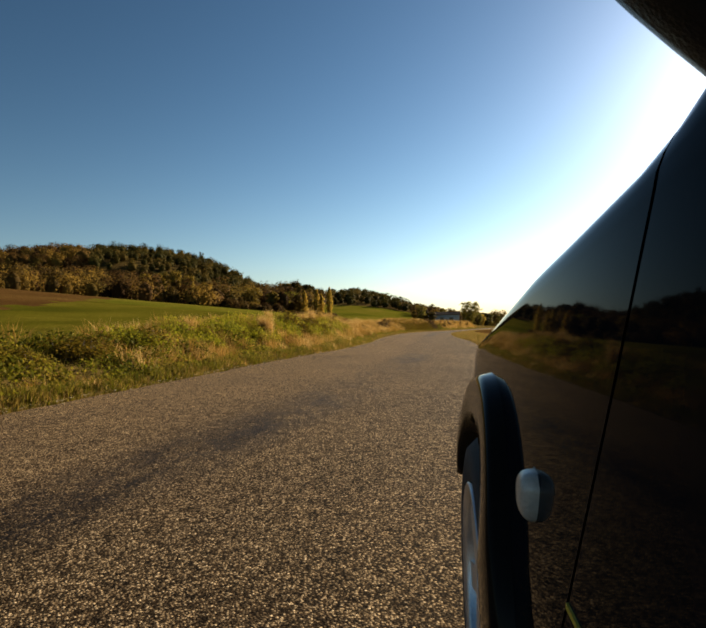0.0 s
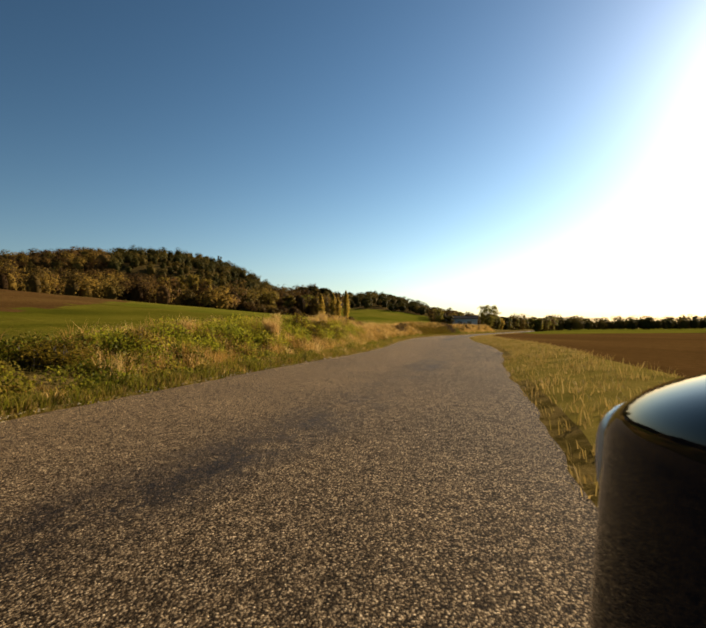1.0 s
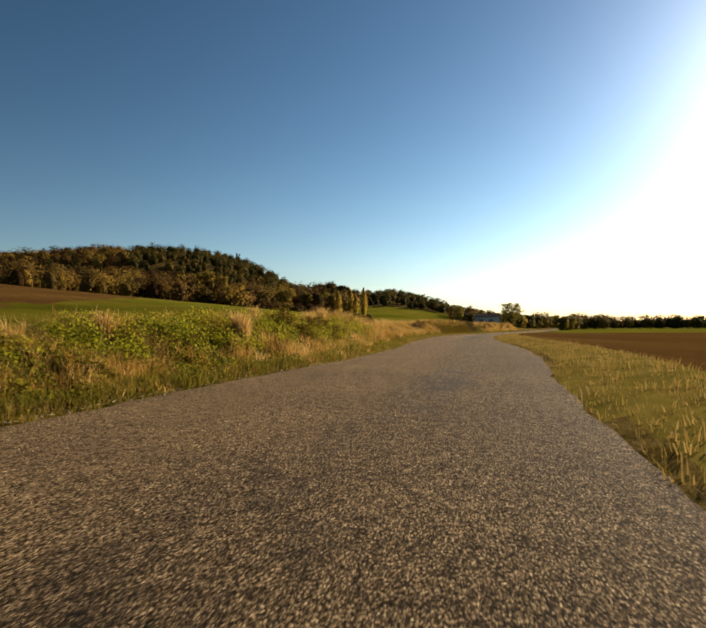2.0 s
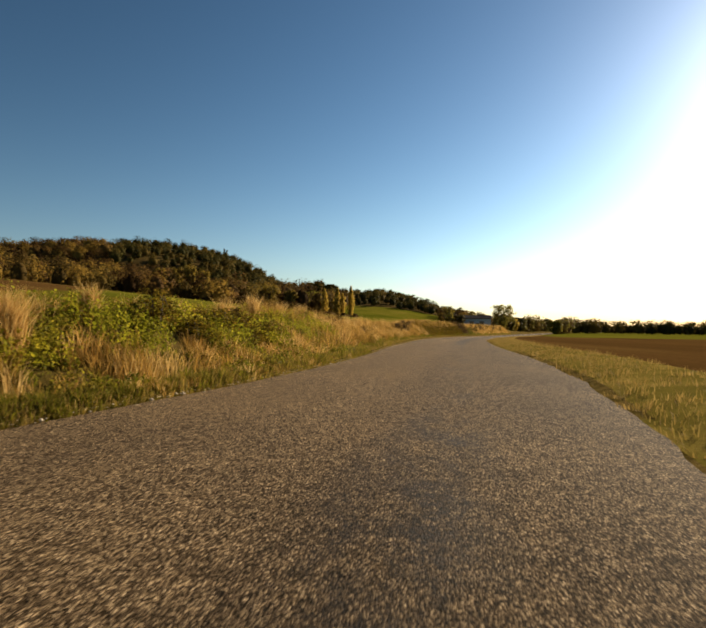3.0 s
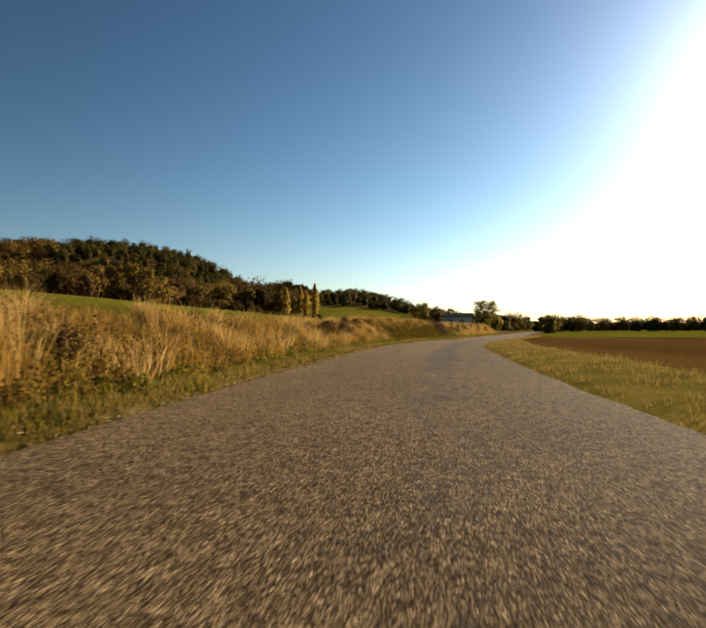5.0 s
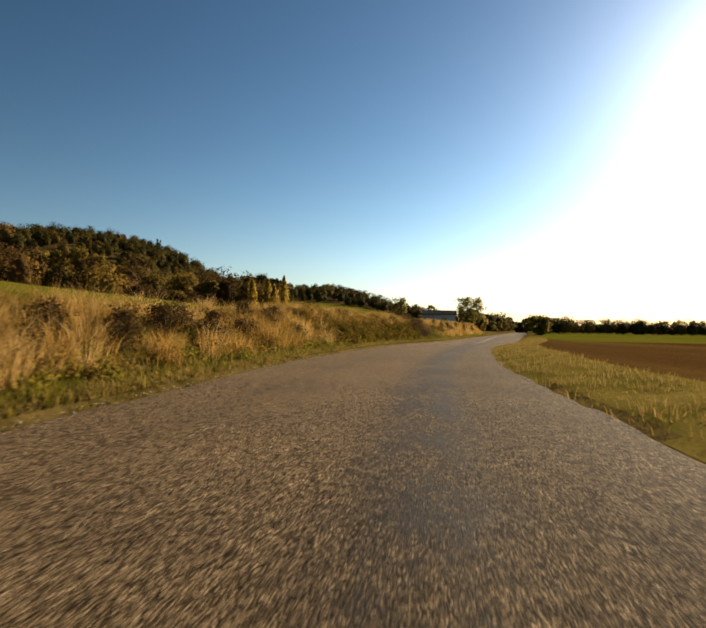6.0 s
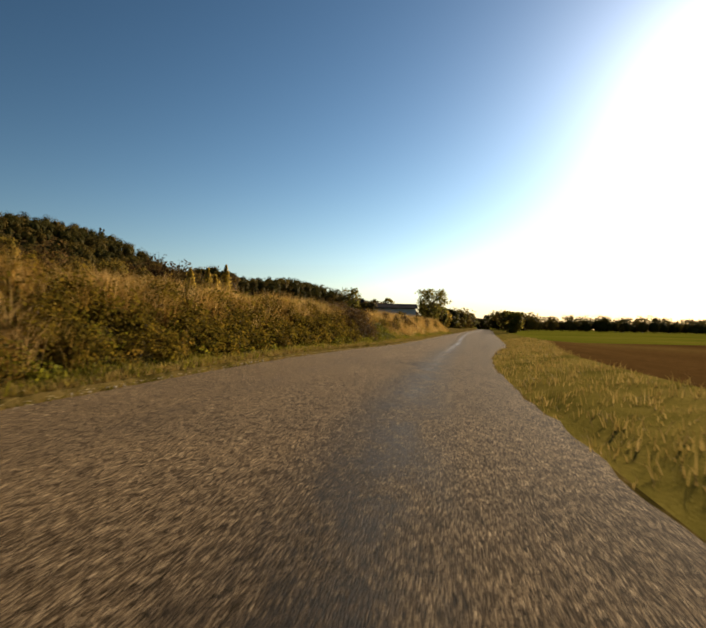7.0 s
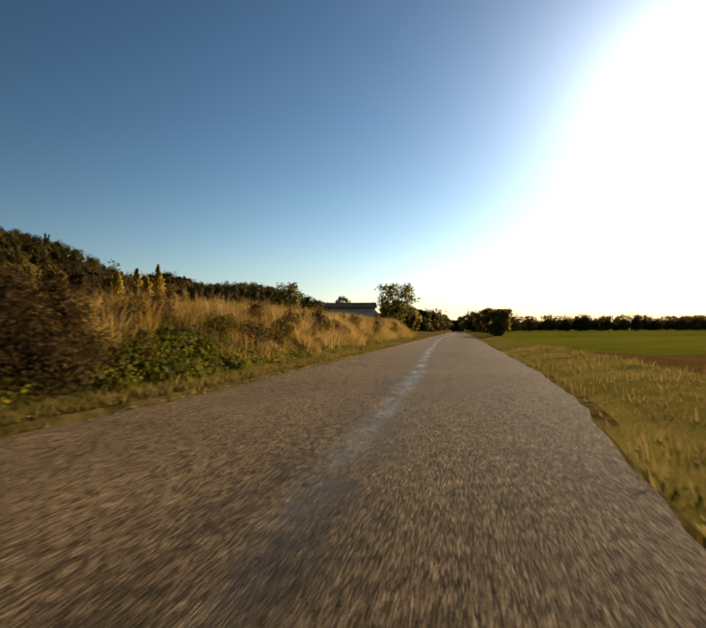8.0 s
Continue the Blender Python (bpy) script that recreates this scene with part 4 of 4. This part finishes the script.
stations = sorted(set([round(-1.95 + 0.05 * k, 3) for k in range(83)] + [0.444, 0.448, 0.454, 0.458, -0.45, -0.456, -0.46]))
ks = [j / 36 for j in range(37)]
WHEELS = [(1.25, 0.325), (-1.10, 0.325)]


def body_panel(name, y0, y1, label="", inset=0.0, material=None):
    bm = bmesh.new()
    ys = [y for y in stations if y0 <= y <= y1]
    for s in (-1, 1):
        rows = []
        for y in ys:
            row = []
            for k in ks:
                at = y + gap_shift(y, shell(y, k)[1])
                w, z = shell(at, k)
                row.append(bm.verts.new((SIDE + HALF + s * max(0.0, w - inset), at, z - inset)))
            rows.append(row)
        for a, b in zip(rows, rows[1:]):
            for j in range(36):
                c = sum(((v.co) for v in (a[j], a[j + 1], b[j + 1], b[j])), Vector()) / 4
                if j < 18 and any((c.y - wy) ** 2 + (c.z - wz) ** 2 < 0.385**2 for wy, wz in WHEELS):
                    continue
                q = (a[j], b[j], b[j + 1], a[j + 1])
                f = bm.faces.new(q if s < 0 else q[::-1])
                f.smooth = True
    bmesh.ops.remove_doubles(bm, verts=bm.verts, dist=0.0005)
    return part(name, bm, material or PAINT, car, label)


body_panel("front_body", 0.454, 2.2, "glossy black front wing and bonnet")
body_panel("cabin_body", -0.45, 0.448, "glossy black door and cabin")
body_panel("inner_shell", -1.9, 1.9, "", 0.025, PLASTIC)
body_panel("rear_body", -1.95, -0.456, "glossy black rear wing")


def ring_wall(bm, y, r0, r1, x0, x1, a0, a1, n, z=0.325):
    """A curved lip round a wheel opening, from x0 (inside) to x1 (outside)."""
    rows = []
    for k in range(n + 1):
        a = a0 + (a1 - a0) * k / n
        c, s = math.cos(a), math.sin(a)
        lip = r0 + (r1 - r0) * (0.45 + 0.55 * max(0.0, s)) + 0.13 * max(0.0, -c)
        pts = ((x0, lip + 0.02), (x1 + 0.03, lip + 0.003), (x1 + 0.012, lip - 0.002), (x1 + 0.004, lip - 0.008), (x1 + 0.001, lip - 0.016), (x1, lip - 0.02), (x1 - 0.001, r0 + 0.018), (x1, r0 + 0.01), (x1 + 0.01, r0), (x0, r0))
        push = 0.10 * (0.85 - min(max(z + s * lip, 0.6), 0.85))
        rows.append([bm.verts.new((px - (push if px < x0 else 0), y + c * r, z + s * r)) for px, r in pts])
    for a, b in zip(rows, rows[1:]):
        for j in range(len(a) - 1):
            f = bm.faces.new((a[j], a[j + 1], b[j + 1], b[j]))
            f.smooth = True
    bm.faces.new(rows[0]), bm.faces.new(rows[-1][::-1])


MID = SIDE + HALF
for wy, wz in WHEELS:
    for s in (-1, 1):
        bm = bmesh.new()
        ring_wall(bm, wy, 0.365, 0.458, SIDE + 0.04, SIDE - 0.032, 0.42, math.pi + 0.35, 40)
        if s > 0:
            for v in bm.verts:
                v.co.x = 2 * MID - v.co.x
        bmesh.ops.recalc_face_normals(bm, faces=bm.faces)
        part("wheel_arch_trim", bm, GLOSS, car, "glossy black wheel arch flare")
bm = bmesh.new()
box(bm, SIDE + 0.12, 2 * MID - SIDE - 0.12, -1.8, 1.9, 0.28, 0.55)
part("underbody", bm, PLASTIC, car)


def lathe(bm, profile, n=48):
    rings = []
    for k in range(n):
        a = 2 * math.pi * k / n
        rings.append([bm.verts.new((x, r * math.cos(a), r * math.sin(a))) for x, r in profile])
    for k in range(n):
        a, b = rings[k], rings[(k + 1) % n]
        for j in range(len(profile) - 1):
            bm.faces.new((a[j], a[j + 1], b[j + 1], b[j])).smooth = True
    bmesh.ops.recalc_face_normals(bm, faces=bm.faces)


def wheel(x, y, s, steer):
    """Tyre and spoked alloy rim; the outer face looks along s."""
    ob = new("wheel")
    ob.parent = car
    ob.matrix_basis = pose(x, y, 0.325, 0, 0, steer)
    bm = bmesh.new()
    lathe(bm, [(-s * 0.17, 0.21), (-s * 0.19, 0.26), (-s * 0.18, 0.305), (-s * 0.15, 0.322), (-s * 0.05, 0.325), (-s * 0.02, 0.318), (s * 0.004, 0.295), (s * 0.01, 0.26), (0, 0.215)])
    part("tyre", bm, RUBBER, ob)
    bm = bmesh.new()
    lathe(bm, [(-s * 0.15, 0.19), (-s * 0.02, 0.2), (s * 0.006, 0.216), (s * 0.01, 0.21), (-s * 0.004, 0.192), (-s * 0.05, 0.185), (-s * 0.06, 0.04), (-s * 0.02, 0.035), (-s * 0.018, 0.002)])
    for k in range(6):
        m = Matrix.Rotation(2 * math.pi * (k + 0.2) / 6, 4, "X")
        before = len(bm.verts)
        box(bm, min(-s * 0.05, -s * 0.008), max(-s * 0.05, -s * 0.008), -0.03, 0.03, 0.03, 0.195)
        bm.verts.ensure_lookup_table()
        for v in bm.verts[before:]:
            v.co = m @ v.co
    part("rim", bm, ALLOY, ob, "scuffed silver spoked rim")


for wy, wz in WHEELS:
    wheel(SIDE - 0.038, wy, -1, 1 if wy > 0 else 0)
    wheel(2 * MID - SIDE + 0.038, wy, 1, 1 if wy > 0 else 0)


def bulge(bm, centre, radii, power=2.6, nu=28, nv=16):
    """A rounded box: a superellipsoid."""
    def sp(v):
        return math.copysign(abs(v) ** (2 / power), v)
    rows = []
    for i in range(nv + 1):
        b = -math.pi / 2 + math.pi * i / nv
        rows.append([bm.verts.new((centre[0] + radii[0] * sp(math.cos(b)) * sp(math.cos(2 * math.pi * k / nu)), centre[1] + radii[1] * sp(math.cos(b)) * sp(math.sin(2 * math.pi * k / nu)), centre[2] + radii[2] * sp(math.sin(b)))) for k in range(nu)])
    for a, b in zip(rows, rows[1:]):
        for k in range(nu):
            bm.faces.new((a[k], a[(k + 1) % nu], b[(k + 1) % nu], b[k])).smooth = True
    bmesh.ops.remove_doubles(bm, verts=bm.verts, dist=0.0001)


for s in (-1, 1):
    flip = lambda x: x if s < 0 else 2 * MID - x
    bm = bmesh.new()
    bulge(bm, (flip(SIDE - 0.012), 0.645, 0.706), (0.022, 0.026, 0.028), 3.0)
    lamp = part("side_indicator", bm, LENS, car, "grey-white side indicator lens")
    bm = bmesh.new()
    bulge(bm, (flip(SIDE - 0.009), 0.645, 0.706), (0.006, 0.027, 0.029), 4.0)
    part("bezel", bm, PLASTIC, lamp)
    bm = bmesh.new()
    bulge(bm, (0, 0, 0), (0.17, 0.055, 0.10), 3.2)
    bm.transform(Matrix.Translation((flip(SIDE + 0.102), 0.36, 1.152)) @ Matrix.Rotation(radians(-s * 45), 4, "Y"))
    mirror = part("door_mirror", bm, PLASTIC, car, "black door mirror housing")
    bm = bmesh.new()
    bulge(bm, (0, -0.053, 0), (0.14, 0.006, 0.08), 3.2)
    bm.transform(Matrix.Translation((flip(SIDE + 0.102), 0.36, 1.152)) @ Matrix.Rotation(radians(-s * 45), 4, "Y"))
    part("mirror_glass", bm, PANE, mirror)
    bm = bmesh.new()
    bulge(bm, (flip(SIDE + 0.2), 2.0, 0.72), (0.13, 0.07, 0.09), 3)
    part("headlight", bm, LENS, car, "clear headlight")
    bm = bmesh.new()
    bulge(bm, (flip(SIDE + 0.13), -1.93, 0.85), (0.07, 0.05, 0.14), 3)
    part("tail_light", bm, RED, car, "red tail light")
    bm = bmesh.new()
    a, b = sorted((flip(SIDE + 0.0), flip(SIDE + 0.2)))
    box(bm, a, b, -0.65, 0.93, 0.24, 0.33)
    sill = part("sill", bm, PLASTIC, car, "black plastic sill")
    bm = bmesh.new()
    a, b = sorted((flip(SIDE - 0.0205), flip(SIDE + 0.02)))
    box(bm, a, b, 0.42, 0.48, 0.662, 0.667)
    part("sticker", bm, YELLOW, sill, "small yellow sticker")


def pane_on(name, y0, y1, k0, k1, s):
    """A window pane lying 4 mm proud of the shell."""
    bm = bmesh.new()
    rows = []
    for i in range(9):
        y = y0 + (y1 - y0) * i / 8
        row = []
        for j in range(9):
            w, z = shell(y, k0 + (k1 - k0) * j / 8)
            row.append(bm.verts.new((MID + s * (w + 0.004), y, z + 0.003)))
        rows.append(row)
    for a, b in zip(rows, rows[1:]):
        for j in range(8):
            bm.faces.new((a[j], b[j], b[j + 1], a[j + 1])).smooth = True
    part(name, bm, PANE, car, "dark car window")


for s in (-1, 1):
    pane_on("side_window", -0.4, -0.1, 0.56, 0.74, s)
    pane_on("rear_side_window", -1.5, -0.5, 0.56, 0.74, s)
for name, y in (("front_bumper", 2.08), ("rear_bumper", -1.95)):
    bm = bmesh.new()
    bulge(bm, (MID, y, 0.48), (HALF * 0.9, 0.13, 0.14), 4)
    part(name, bm, PLASTIC, car, "black plastic bumper")
